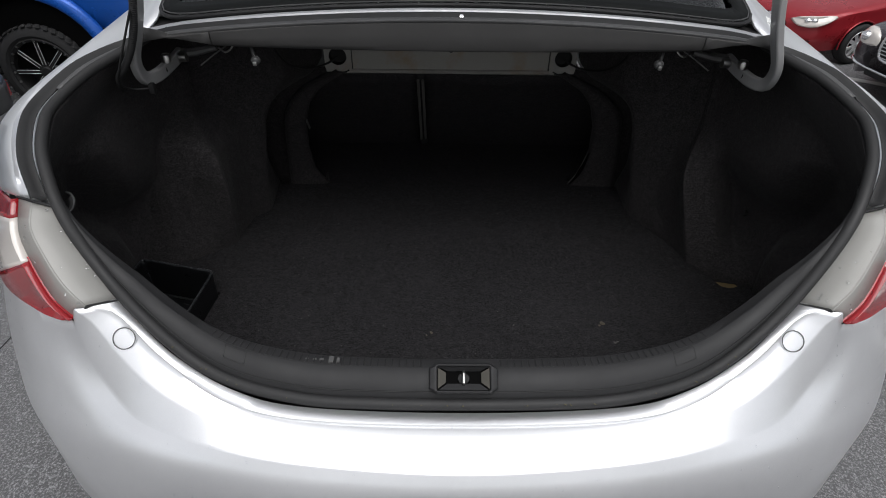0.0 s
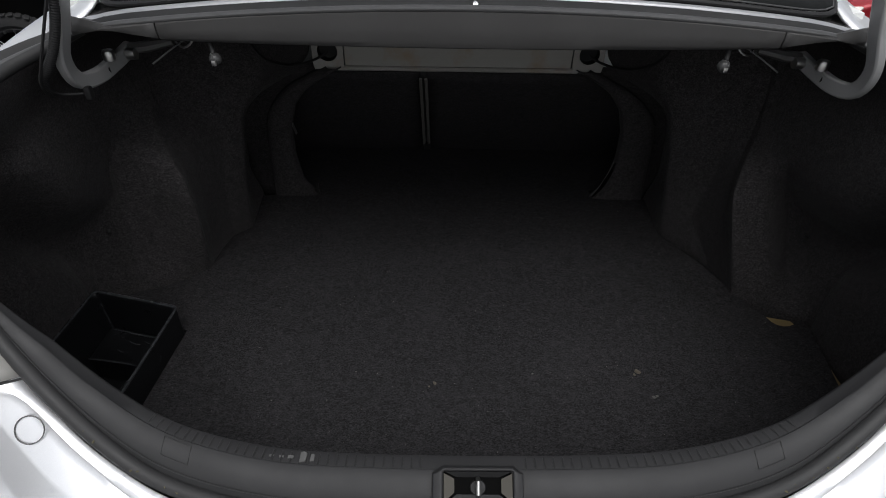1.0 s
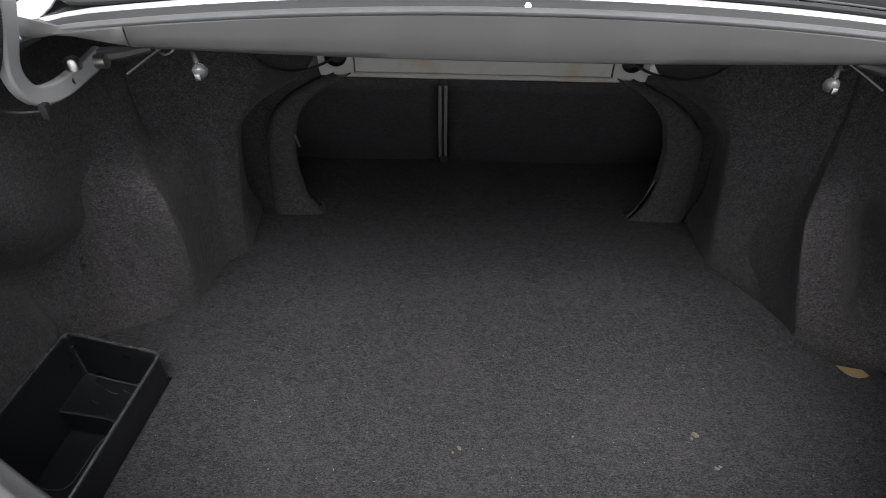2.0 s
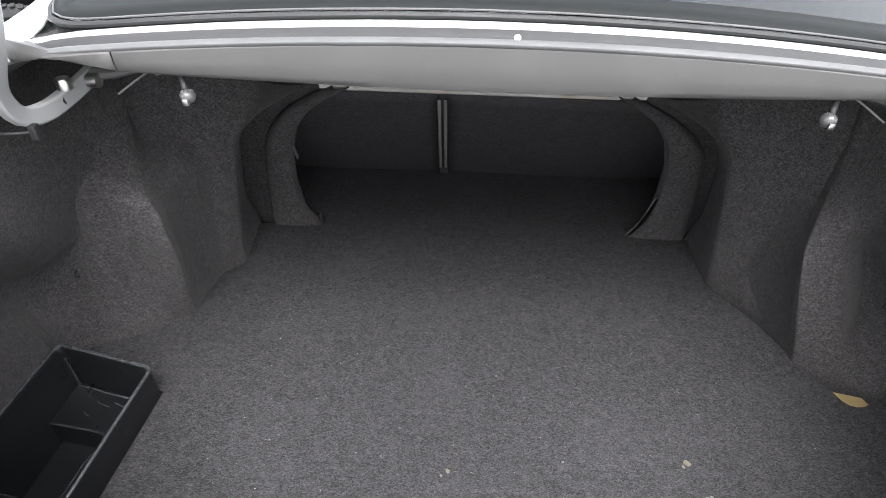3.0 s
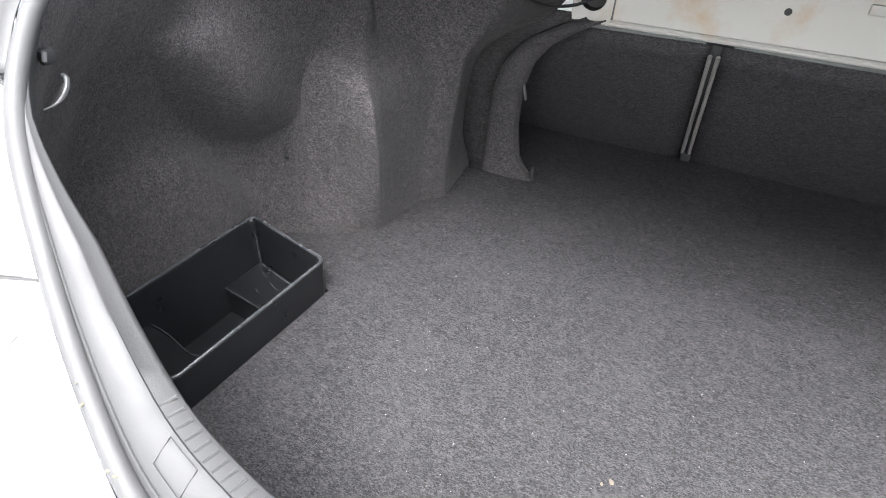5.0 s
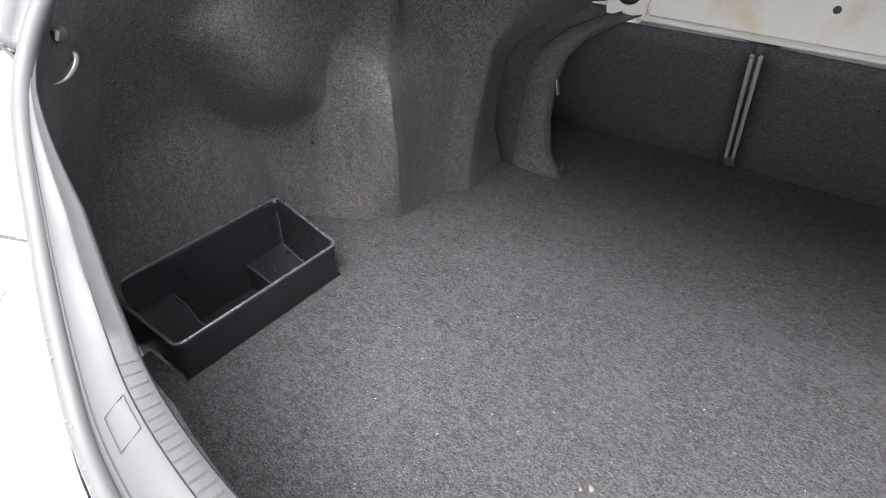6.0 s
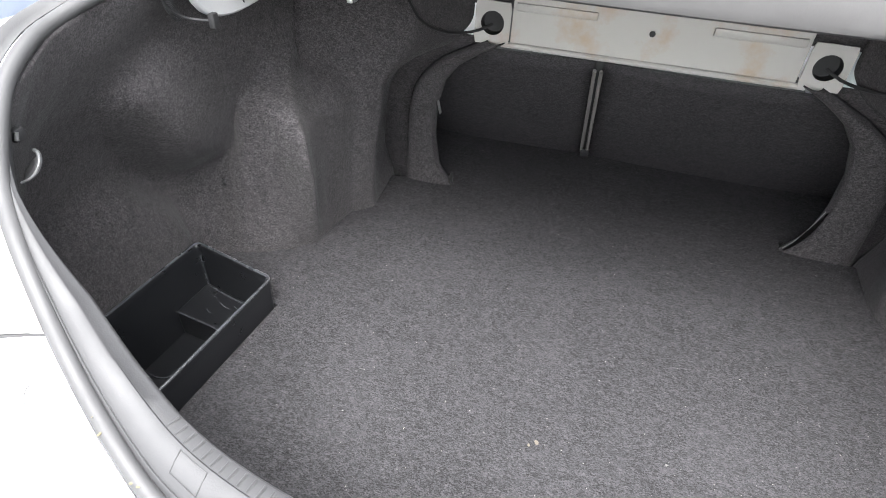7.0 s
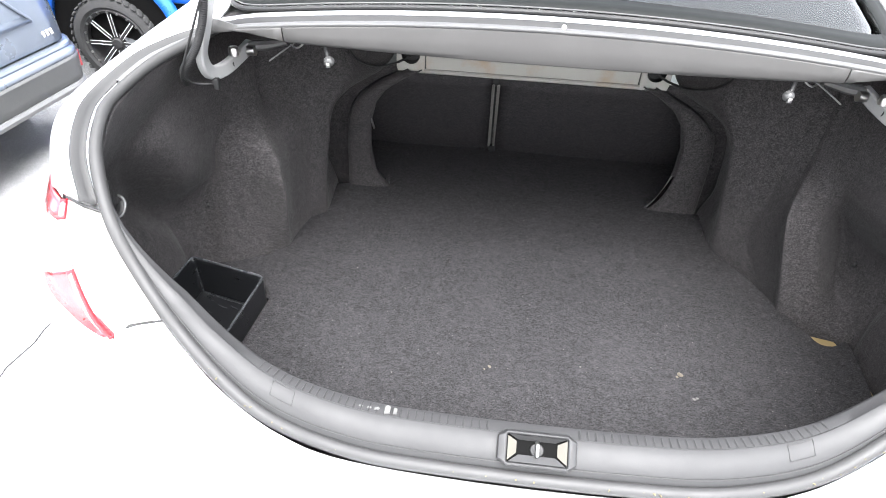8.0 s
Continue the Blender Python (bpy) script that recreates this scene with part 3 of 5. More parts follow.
ARCH_R = [
    [(0.554, 1.004), (0.548, 0.832), (0.640, 0.716), (0.648, 0.590), (0.695, 0.565), (0.735, 0.552), (0.775, 0.530)],
    [(0.554, 1.004), (0.548, 0.832), (0.640, 0.716), (0.648, 0.590), (0.695, 0.565), (0.735, 0.552), (0.775, 0.530)],
    [(0.580, 1.006), (0.538, 0.832), (0.600, 0.795), (0.630, 0.608), (0.676, 0.594), (0.712, 0.598), (0.770, 0.650)],
    [(0.575, 1.006), (0.526, 0.832), (0.608, 0.788), (0.612, 0.626), (0.652, 0.626), (0.692, 0.618), (0.765, 0.675)],
    [(0.569, 1.006), (0.515, 0.830), (0.614, 0.786), (0.598, 0.638), (0.632, 0.642), (0.670, 0.636), (0.748, 0.692)],
    [(0.560, 1.006), (0.508, 0.830), (0.616, 0.786), (0.592, 0.650), (0.628, 0.654), (0.664, 0.652), (0.728, 0.690)],
    [(0.538, 1.006), (0.500, 0.832), (0.615, 0.786), (0.606, 0.676), (0.636, 0.668), (0.664, 0.668), (0.705, 0.672)],
    [(0.485, 1.004), (0.497, 0.837), (0.613, 0.786), (0.645, 0.735), (0.658, 0.712), (0.672, 0.690), (0.692, 0.650)],
    [(0.405, 1.003), (0.478, 0.850), (0.610, 0.787), (0.655, 0.740), (0.668, 0.712), (0.680, 0.685), (0.694, 0.635)],
    [(0.365, 1.005), (0.456, 0.865), (0.608, 0.787), (0.660, 0.740), (0.672, 0.710), (0.683, 0.680), (0.694, 0.610)],
    [(0.365, 1.0), (0.450, 0.88), (0.606, 0.787), (0.655, 0.755), (0.676, 0.718), (0.686, 0.678), (0.698, 0.60)],
    [(0.365, 1.0), (0.450, 0.88), (0.606, 0.787), (0.655, 0.755), (0.676, 0.718), (0.684, 0.678), (0.690, 0.60)],
]
# tail side of the liner, the same on both sides: upper panel's edge, slanting valley, crest of the ledge, ledge over the tray
TAIL_SIDE = [
    [(0.800, 0.530), (0.804, 0.500), (0.790, 0.47), (0.814, 0.20), (0.745, 0.085), (0.62, 0.03)],
    [(0.800, 0.530), (0.804, 0.510), (0.785, 0.48), (0.810, 0.20), (0.745, 0.085), (0.62, 0.03)],
    [(0.806, 0.560), (0.812, 0.525), (0.782, 0.485), (0.812, 0.20), (0.745, 0.09), (0.63, 0.03)],
    [(0.812, 0.575), (0.838, 0.535), (0.788, 0.470), (0.824, 0.21), (0.755, 0.105), (0.63, 0.03)],
    [(0.802, 0.562), (0.858, 0.495), (0.803, 0.415), (0.830, 0.22), (0.765, 0.125), (0.62, 0.035)],
    [(0.762, 0.535), (0.856, 0.472), (0.838, 0.390), (0.830, 0.23), (0.768, 0.135), (0.60, 0.035)],
    [(0.734, 0.510), (0.845, 0.455), (0.842, 0.380), (0.824, 0.245), (0.766, 0.15), (0.585, 0.042)],
    [(0.720, 0.490), (0.826, 0.432), (0.822, 0.370), (0.818, 0.26), (0.760, 0.165), (0.590, 0.056)],
    [(0.716, 0.470), (0.805, 0.408), (0.810, 0.355), (0.805, 0.275), (0.748, 0.185), (0.603, 0.074)],
    [(0.716, 0.440), (0.770, 0.385), (0.780, 0.345), (0.778, 0.285), (0.738, 0.200), (0.622, 0.100)],
    [(0.715, 0.490), (0.718, 0.435), (0.720, 0.38), (0.720, 0.32), (0.708, 0.245), (0.655, 0.160)],
    [(0.690, 0.52), (0.67, 0.49), (0.660, 0.47), (0.665, 0.43), (0.672, 0.385), (0.678, 0.345)],
]

# where the liner's top edge tucks in under the boot opening
TUCK = [(0.645, 0.505, 1.060), (0.640, 0.482, 1.055), (0.650, 0.445, 1.048), (0.682, 0.375, 1.033), (0.690, 0.300, 1.014), (0.666, 0.200, 0.980)]


def liner(s):
    arch = []
    for row, h in zip(ARCH_L if s < 0 else ARCH_R, LEVELS):
        # valleys between the strip and the column, and between the column and the bulge
        c = [Vector(q) for q in row]
        k = max(0.0, min(1.0, (h - 0.44) / 0.1, (0.86 - h) / 0.1))
        groove = c[0].lerp(c[1], 0.5) + Vector((0.015 * k, 0.0))
        high = max(0.0, min(1.0, (h - 0.44) / 0.1, (1.04 - h) / 0.14))
        valley = c[2].lerp(c[3], 0.45) + Vector((0.024 * high, 0.0))
        brow = c[2].lerp(c[3], 0.80) + Vector((0.016 * k, 0.0))
        arch.append([tuple(q) for q in (c[0], groove, c[1], c[1].lerp(c[2], 0.5) + Vector((0, -0.004 * k)), c[2], valley, brow, *c[3:])])
    rows = [side([(x, y, min(h, 1.045 if y > 0.5 else 0.868 + 0.45 * min(y, 0.38)) if h > 0.9 else h) for x, y in a + b], s) for h, a, b in zip(LEVELS, arch, TAIL_SIDE)]
    rows[-1] = rows[-1][:len(arch[0])] + side(TUCK, s)
    part("side_liner", soft_grid(rows, 8, 10, 4), M_LINER, sedan, "charcoal felt boot side liner moulded over the wheel arch", thick=0.006)
    # the raised strip of liner along the seat opening
    edge_z = [0.44, 0.50, 0.58, 0.66, 0.725, 0.768, 0.803, 0.83]
    edge_x = [0.385, 0.43, 0.442, 0.44, 0.422, 0.390, 0.340, 0.29]
    out_z = [0.44, 0.58, 0.66, 0.70, 0.745, 0.78, 0.81, 0.83]
    out_x = [0.516, 0.510, 0.504, 0.494, 0.466, 0.425, 0.37, 0.33]
    strip = []
    for h in [0.44 + 0.39 * k / 30 for k in range(31)]:
        xi, xo = float(np.interp(h, edge_z, edge_x)), float(np.interp(h, out_z, out_x))
        if s > 0:
            xo += 0.028 * max(0.0, min(1.0, (0.80 - h) / 0.10))
            xi += 0.004
        flare = 0.010 * max(0.0, 1 - (h - 0.44) / 0.08)
        pts = [(xi, 1.012), (xi + 0.002 - flare, 1.000), (xi + 0.006 - flare, 0.992), (xi + 0.3 * (xo - xi), 0.986), (xo - 0.022, 0.985), (xo - 0.010, 0.988), (xo - 0.003, 0.995), (xo + 0.002, 1.014)]
        strip.append([(s * x, y, h) for x, y in pts])
    part("opening_liner", grid_bm(strip), M_LINER, sedan, "charcoal felt edge of the folding seat opening", thick=0.003)
    backs = [[(s * (float(np.interp(h, edge_z, edge_x)) + 0.02), 1.024, h), (s * 0.60, 1.024, h)] for h in [0.43 + 0.04 * k for k in range(11)]]
    part("opening_back", grid_bm(backs), M_LINER, sedan, "dark felt behind the opening's edge", thick=0.004)
    if s < 0:
        part("seat_latch", moved(box_bm((0.004, 0.010, 0.040), (0, 0, 0), 0.0015, 1), pose(s * 0.434, 1.004, 0.662, 0, s * 14, 0)), M_DARKSTEEL, sedan, "steel seat latch at the edge of the opening")
    # slit and notch are dark solids on the felt, coloured as their inner shade
    if s > 0:
        slit = [(0.398, 0.984, 0.466), (0.414, 0.984, 0.492), (0.430, 0.985, 0.532), (0.443, 0.988, 0.575)]
        part("liner_slit", tube_bm(curve_through(slit, 12), [0.003 + 0.008 * math.sin(math.pi * min(1, 0.15 + k / 12)) for k in range(12)], 10, 0.35), M_VOID, sedan, "dark slit in the liner's foot")
        part("slit_edge", tube_bm(curve_through([(x - 0.006, y - 0.002, h + 0.005) for x, y, h in slit], 12), 0.0009, 6), M_EDGING, sedan, "pale bare edge of the slit")
    else:
        part("liner_slit", tube_bm([(-0.385, 0.986, 0.462), (-0.391, 0.985, 0.480), (-0.388, 0.987, 0.498)], [0.003, 0.007, 0.003], 10, 0.6), M_BLACK, sedan, "dark notch in the liner's foot")
    part("liner_clip", moved(lathe_bm([(0.0, -0.004), (0.006, -0.003), (0.0085, 0.0), (0.0085, 0.004)], 14, 'X'), pose(s * 0.764, 0.606, 0.610, 0, 0, 35 if s < 0 else 145)), M_BLACK, sedan, "round black liner clip")


both(liner)

# seat backs seen through the opening, with the slot between them
LEAN = (Vector((0, 1.045, 0.80)), Vector((0, 1.298, 0.42)))


def seat_back(x0, x1):
    rows = []
    line = [LEAN[0].lerp(LEAN[1], k / 9) for k in range(10)]
    for q in line:
        rows.append([(x0 + (x1 - x0) * w, q.y + 0.012 * (2 * w - 1) ** 2, q.z) for w in [j / 12 for j in range(13)]])
    return part("seat_back", grid_bm(rows), M_SEATBACK, sedan, "dark carpeted back of the folding rear seat", thick=0.004)


seat_back(-0.58, -0.0985)
seat_back(-0.079, 0.58)
part("seat_slot", grid_bm([[(x, q.y + 0.02, q.z) for x in (-0.11, -0.06)] for q in LEAN]), M_BLACK, sedan, thick=0.006)
for x in (-0.0960, -0.0815):
    a, b = LEAN[0].lerp(LEAN[1], 0.04), LEAN[0].lerp(LEAN[1], 0.81)
    part("slot_edging", tube_bm([(x, a.y - 0.013, a.z), (x + 0.004, b.y - 0.013, b.z)], 0.0042, 8), M_EDGING, sedan, "pale edging strip of the seat slot")
part("slot_stop", box_bm((0.022, 0.016, 0.022), (-0.082, 1.238, 0.485), 0.003), M_BLACK, sedan)

# upper brace panel behind the seats
BRACE_Y = 1.012
brace_out = [(-0.282, 0.827), (0.282, 0.827), (0.282, 0.97), (-0.282, 0.97)]
brace = part("brace_panel", moved(prism_bm(brace_out, 0.006), pose(0, BRACE_Y, 0)), M_BRACE, sedan, "primer grey sheet metal brace with rust stains", False)
part("brace_lip", tube_bm([(-0.30, BRACE_Y - 0.004, 0.825), (0.30, BRACE_Y - 0.004, 0.825)], 0.006, 8), M_BRACE, brace)
for x0, x1 in ((-0.275, -0.11), (0.11, 0.275)):
    part("pressed_strip", box_bm((x1 - x0, 0.006, 0.016), ((x0 + x1) / 2, BRACE_Y - 0.003, 0.905), 0.002), M_BRACE, brace)
part("hole", lathe_bm([(0.0, -0.001), (0.006, -0.001), (0.006, 0.002)], 16, 'Y'), M_BLACK, brace).location = (0.0, BRACE_Y, 0.885)


def brace_end(s):
    rim, n = [], 28
    for k in range(n):
        a = 2 * math.pi * k / n
        c, d = math.cos(a), math.sin(a)
        m = max(abs(c) / 0.038, abs(d) / 0.044)
        rim.append(((s * 0.322 + 0.025 * c, BRACE_Y - 0.008, 0.868 + 0.025 * d), (s * 0.322 + c / m, BRACE_Y - 0.008, 0.868 + d / m)))
    bm = grid_bm([[r[0] for r in rim], [r[1] for r in rim]], True)
    part("brace_end", bm, M_BRACE, brace, "stamped end plate with a round hole", False, thick=0.004)
    part("hole_tube", moved(lathe_bm([(0.025, 0.0), (0.0235, 0.02), (0.0, 0.022)], 28, 'Y'), pose(s * 0.322, BRACE_Y - 0.008, 0.868)), M_BLACK, brace)
    wire = curve_through([(s * 0.322, BRACE_Y - 0.005, 0.865), (s * 0.355, 0.985, 0.852), (s * 0.40, 0.93, 0.86), (s * 0.43, 0.86, 0.90), (s * 0.44, 0.80, 0.96), (s * 0.44, 0.74, 1.02)], 24)
    part("wire", tube_bm(wire, 0.003, 8), M_BLACK, sedan, "thin black wire")


both(brace_end)

# underside of the rear shelf, rear face above the brace
part("shelf_underside", grid_bm([[(-w, y, h), (w, y, h)] for w, y, h in ((0.57, 0.475, 1.088), (0.61, 0.56, 1.086), (0.64, 0.80, 1.075), (0.62, 1.02, 1.06), (0.62, 1.02, 0.90))]), M_LINER, sedan, "dark underside of the rear shelf", False, thick=0.006)


# ---- rear deck edge ----
def trim_rows(x0, x1, n):
    xs = [x0 + (x1 - x0) * k / (n - 1) for k in range(n)]
    rows = []
    for y, h, drop, lift in ((0.500, 1.076, 0.0, 0.01), (0.470, 1.0735, 0.0, 0.02), (0.454, 1.0740, 0.0, 0.028), (0.4465, 1.0775, 0.0, 0.028), (0.4430, 1.0860, 0.03, 0.02), (0.4415, 1.108, 0.09, 0.01), (0.4415, 1.1275, 0.135, 0.0), (0.445, 1.1305, 0.135, 0.0)):
        rows.append([(x, y + 0.09 * x * x, h - drop * x * x + lift * max(0.0, (abs(x) - 0.46) / 0.14)) for x in xs])
    return grid_bm(rows)


part("deck_trim", trim_rows(-0.457, 0.457, 31), M_TRIM, sedan, "grey plastic trim panel under the rear deck", thick=0.003)
part("deck_trim_end", trim_rows(-0.59, -0.4595, 8), M_TRIM, sedan, "grey plastic end piece of the deck trim", thick=0.003)
part("deck_trim_end", trim_rows(0.4595, 0.59, 8), M_TRIM, sedan, "grey plastic end piece of the deck trim", thick=0.003)
GUTTER = two_sided([Vector((x, 0.4505 + 0.10 * x * x, 1.1330 - 0.135 * x * x)) for x in [0.0225 * k for k in range(24)]] + curve_through([(0.540, 0.480, 1.0936), (0.590, 0.487, 1.080), (0.626, 0.478, 1.069), (0.655, 0.447, 1.062), (0.683, 0.397, 1.052), (0.706, 0.315, 1.029), (0.699, 0.258, 1.016), (0.678, 0.195, 0.988), (0.645, 0.142, 0.946)], 34)[1:])


def round_opening(section, ends=0):
    """A section swept along the deck's edge and down both sides: (away from the opening, up) pairs."""
    rows = []
    for dn, dz in section:
        row = []
        for k, q in enumerate(GUTTER):
            t = (GUTTER[min(k + 1, len(GUTTER) - 1)] - GUTTER[max(k - 1, 0)]).normalized()
            n = Vector((-t.y, t.x, 0)).normalized()
            row.append(q + n * dn + Vector((0, 0, dz)))
        rows.append(row[ends:len(row) - ends] if ends else row)
    return grid_bm(rows)


part("deck_seal", round_opening(((-0.0100, -0.0038), (-0.0097, -0.0005), (-0.0068, 0.0020), (-0.0035, 0.0026), (-0.0008, 0.0014), (-0.0004, -0.0030)), 16), M_LIP, sedan, "pale worn lip of the boot seal", thick=0.0015)
gutter = part("deck_gutter", round_opening(((-0.0003, -0.0010), (0.0020, -0.0035), (0.0060, -0.0030), (0.0100, 0.0005), (0.0140, 0.0042), (0.0175, 0.0060), (0.0198, 0.0035))), M_SEAL, sedan, "dark grey rubber seal of the boot opening", thick=0.0015)
part("gutter_groove", tube_bm([q + Vector((0, 0.0207, 0.0042)) for q in GUTTER[32:len(GUTTER) - 32]], 0.0018, 6), M_BLACK, gutter, "dark joint along the seal")
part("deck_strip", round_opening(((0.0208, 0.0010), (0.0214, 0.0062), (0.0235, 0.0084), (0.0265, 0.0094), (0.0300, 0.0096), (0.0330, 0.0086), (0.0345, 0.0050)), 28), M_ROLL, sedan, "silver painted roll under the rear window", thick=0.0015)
part("deck_button", moved(lathe_bm([(0.0, -0.004), (0.005, -0.003), (0.006, 0.0), (0.006, 0.003)], 16, 'Y'), pose(0.003, 0.4545, 1.1355, -40) @ Matrix.Scale(0.7, 4)), M_CHROME, sedan, "small white button on the seal")



def glass_height(x, y):
    """Height of the rear window's surface."""
    stops = ((0.45, 1.129), (0.501, 1.1462), (0.78, 1.240), (1.05, 1.335), (1.30, 1.411))
    yy = y - 0.10 * x * x
    for (a, h), (b, k) in zip(stops, stops[1:]):
        if yy <= b or b == 1.30:
            return h + (k - h) * (yy - a) / (b - a) - 0.135 * x * x


# half outline of the pane: along the foot, round the corner, up the side
PANE = curve_through([(x, 0.500 + 0.10 * x * x, 0) for x in (0.0, 0.12, 0.24, 0.36, 0.46)] + [(0.52, 0.529, 0), (0.556, 0.541, 0), (0.577, 0.562, 0), (0.581, 0.60, 0), (0.575, 0.68, 0), (0.555, 0.86, 0), (0.53, 1.08, 0), (0.505, 1.28, 0)], 60)


def pane_line(d, lift=0.0):
    """The pane's outline drawn in by d (out, where negative)."""
    out = []
    for k, q in enumerate(PANE):
        a, b = PANE[max(k - 1, 0)], PANE[min(k + 1, len(PANE) - 1)]
        t = (b - a).normalized()
        n = Vector((-t.y, t.x, 0)) if k else Vector((0, 1, 0))
        p = q + n * d
        out.append(Vector((p.x if k else 0.0, p.y, glass_height(p.x, p.y) + lift)))
    return two_sided(out)


pane_rows = [[Vector((q.x * u, q.y, glass_height(q.x * u, q.y))) for u in [k / 8 - 1 for k in range(17)]] for q in PANE[2::2] + [PANE[-1]]]
window = part("rear_window", grid_bm(pane_rows), M_GLASS, sedan, "greenish rear window", thick=0.004)
window.visible_shadow = False
part("window_band", grid_bm([pane_line(0.0005, 0.004), pane_line(0.016, 0.004), pane_line(0.034, 0.004)]), M_PRINT, window, "black printed band of the window", thick=0.001)
part("window_seal", tube_bm(pane_line(-0.004, -0.001), 0.0046, 8), M_RUBBER, sedan, "black rear window seal")
part("window_seal_edge", tube_bm(pane_line(0.0, 0.004), 0.0014, 6), M_LIP, sedan, "pale bead of the window seal")
part("rear_shelf", grid_bm([[(-0.66, y, h), (0.66, y, h)] for y, h in ((0.60, 1.085), (1.0, 1.085), (1.25, 1.05))]), M_PALE, sedan, "pale grey cloth rear shelf", False, thick=0.01)


def bump_stop(s):
    stop = part("bump_stop", moved(lathe_bm([(0.0, -0.010), (0.0055, -0.0085), (0.0088, -0.0045), (0.0098, 0.0), (0.0085, 0.005), (0.0045, 0.009), (0.0, 0.010)], 18, 'Z'), pose(s * 0.382, 0.460, 1.050, 55, 0, 0)), M_CREAM, sedan, "ball-shaped clear plastic clip")
    part("clip_core", box_bm((0.007, 0.004, 0.008), (s * 0.382, 0.450, 1.047), 0.001), M_STEEL, stop)
    part("clip_neck", tube_bm([(s * 0.385, 0.464, 1.057), (s * 0.390, 0.474, 1.070)], 0.004, 10), M_BLACK, stop)


both(bump_stop)


# ---- hinges and lid ----
def hinge(s):
    hg = new("boot_hinge")
    hg.parent = sedan
    path = curve_through(side([(0.580, 0.60, 1.016), (0.590, 0.56, 1.006), (0.600, 0.51, 1.000), (0.607, 0.470, 1.010), (0.602, 0.447, 1.05), (0.583, 0.448, 1.105), (0.566, 0.45, 1.163), (0.54, 0.46, 1.30), (0.525, 0.47, 1.40)], s), 44)
    rows = []
    for i, q in enumerate(path):
        d = (path[min(i + 1, 43)] - path[max(i - 1, 0)]).normalized()
        across = (Vector((1, 0, 0)) - d * d.x).normalized()
        up = d.cross(across)
        rows.append([q + across * a * 0.007 + up * b * (0.0125 + 0.0025 * min(1, max(0, (i - 12) / 12))) for a, b in ((-1, -1), (1, -1), (1, 1), (-1, 1))])
    bm = grid_bm(rows, True)
    cap(bm)
    part("arm", bm, M_HINGE, hg, "white painted gooseneck arm", True, bevel=0.003)
    part("bracket", tube_bm(side([(0.586, 0.592, 1.016), (0.550, 0.597, 1.018), (0.505, 0.602, 1.026)], s), [0.012, 0.012, 0.008], 8, 0.8), M_DARKSTEEL, hg, "dark steel bracket")
    part("pivot_roller", tube_bm([(s * 0.578, 0.580, 1.012), (s * 0.563, 0.580, 1.012)], 0.010, 14), M_STEEL, hg)
    part("arm_hole", tube_bm([(s * 0.5905, 0.535, 1.003), (s * 0.5885, 0.535, 1.003)], 0.006, 14), M_BLACK, hg)
    part("bolt", moved(lathe_bm([(0.0, 0.004), (0.008, 0.004), (0.010, 0.001), (0.010, -0.012)], 12, 'Z'), pose(s * 0.590, 0.545, 1.026)), M_STEEL, hg, "bright bolt head")
    part("torsion_rod", tube_bm(side([(0.475, 0.60, 1.035), (0.505, 0.578, 1.018), (0.53, 0.560, 1.002)], s), 0.0014, 8), M_DARKSTEEL, hg, "thin steel torsion rod")
    part("rod_hook", tube_bm(curve_through(side([(0.50, 0.60, 1.026), (0.487, 0.595, 1.018), (0.474, 0.60, 1.024), (0.466, 0.605, 1.04)], s), 10), 0.0019, 8), M_STEEL, hg)


both(hinge)

# ribbed cable conduit on one hinge
con = curve_through([(-0.53, 0.425, 1.34), (-0.553, 0.424, 1.20), (-0.568, 0.424, 1.139), (-0.576, 0.424, 1.113), (-0.593, 0.424, 1.077), (-0.613, 0.425, 1.048), (-0.629, 0.428, 1.030), (-0.641, 0.442, 1.008), (-0.648, 0.46, 0.99)], 210)
conduit = part("cable_conduit", tube_bm(con, [0.0062 if k % 2 else 0.0070 for k in range(210)], 12), M_BLACK, sedan, "black ribbed cable conduit")
part("cable_tie", tube_bm([con[68] + Vector((0, 0, -0.004)), con[68] + Vector((0, 0, 0.004))], 0.0115, 12), M_BLACK, conduit)
part("cable_clip", box_bm((0.026, 0.010, 0.012), con[53] + Vector((-0.012, 0, 0)), 0.003), M_BLACK, conduit)
part("conduit_clip", box_bm((0.010, 0.012, 0.020), (-0.597, 0.468, 0.990), 0.002), M_BLACK, conduit)
part("loose_wire", tube_bm(curve_through([(-0.566, 0.414, 1.150), (-0.592, 0.414, 1.10), (-0.618, 0.416, 1.05), (-0.634, 0.426, 1.018), (-0.628, 0.45, 0.995), (-0.600, 0.47, 0.988)], 24), 0.0022, 6), M_BLACK, conduit)

# lid standing open above the boot
lid_rows = []
for k in range(9):
    w = k / 8
    y, h = 0.52 - 0.30 * w * w, 1.36 + 0.72 * w
    lid_rows.append([(x, y + 0.06 * x * x, h - 0.05 * x * x * (1 - w)) for x in [0.64 * (2 * j / 12 - 1) for j in range(13)]])
y, h = 0.22, 2.08
lid_rows.append([(x, y - 0.20 + 0.06 * x * x, h + 0.10) for x in [0.62 * (2 * j / 12 - 1) for j in range(13)]])
part("boot_lid", grid_bm(lid_rows), M_SILVER, sedan, "silver boot lid raised on its hinges", thick=0.03)

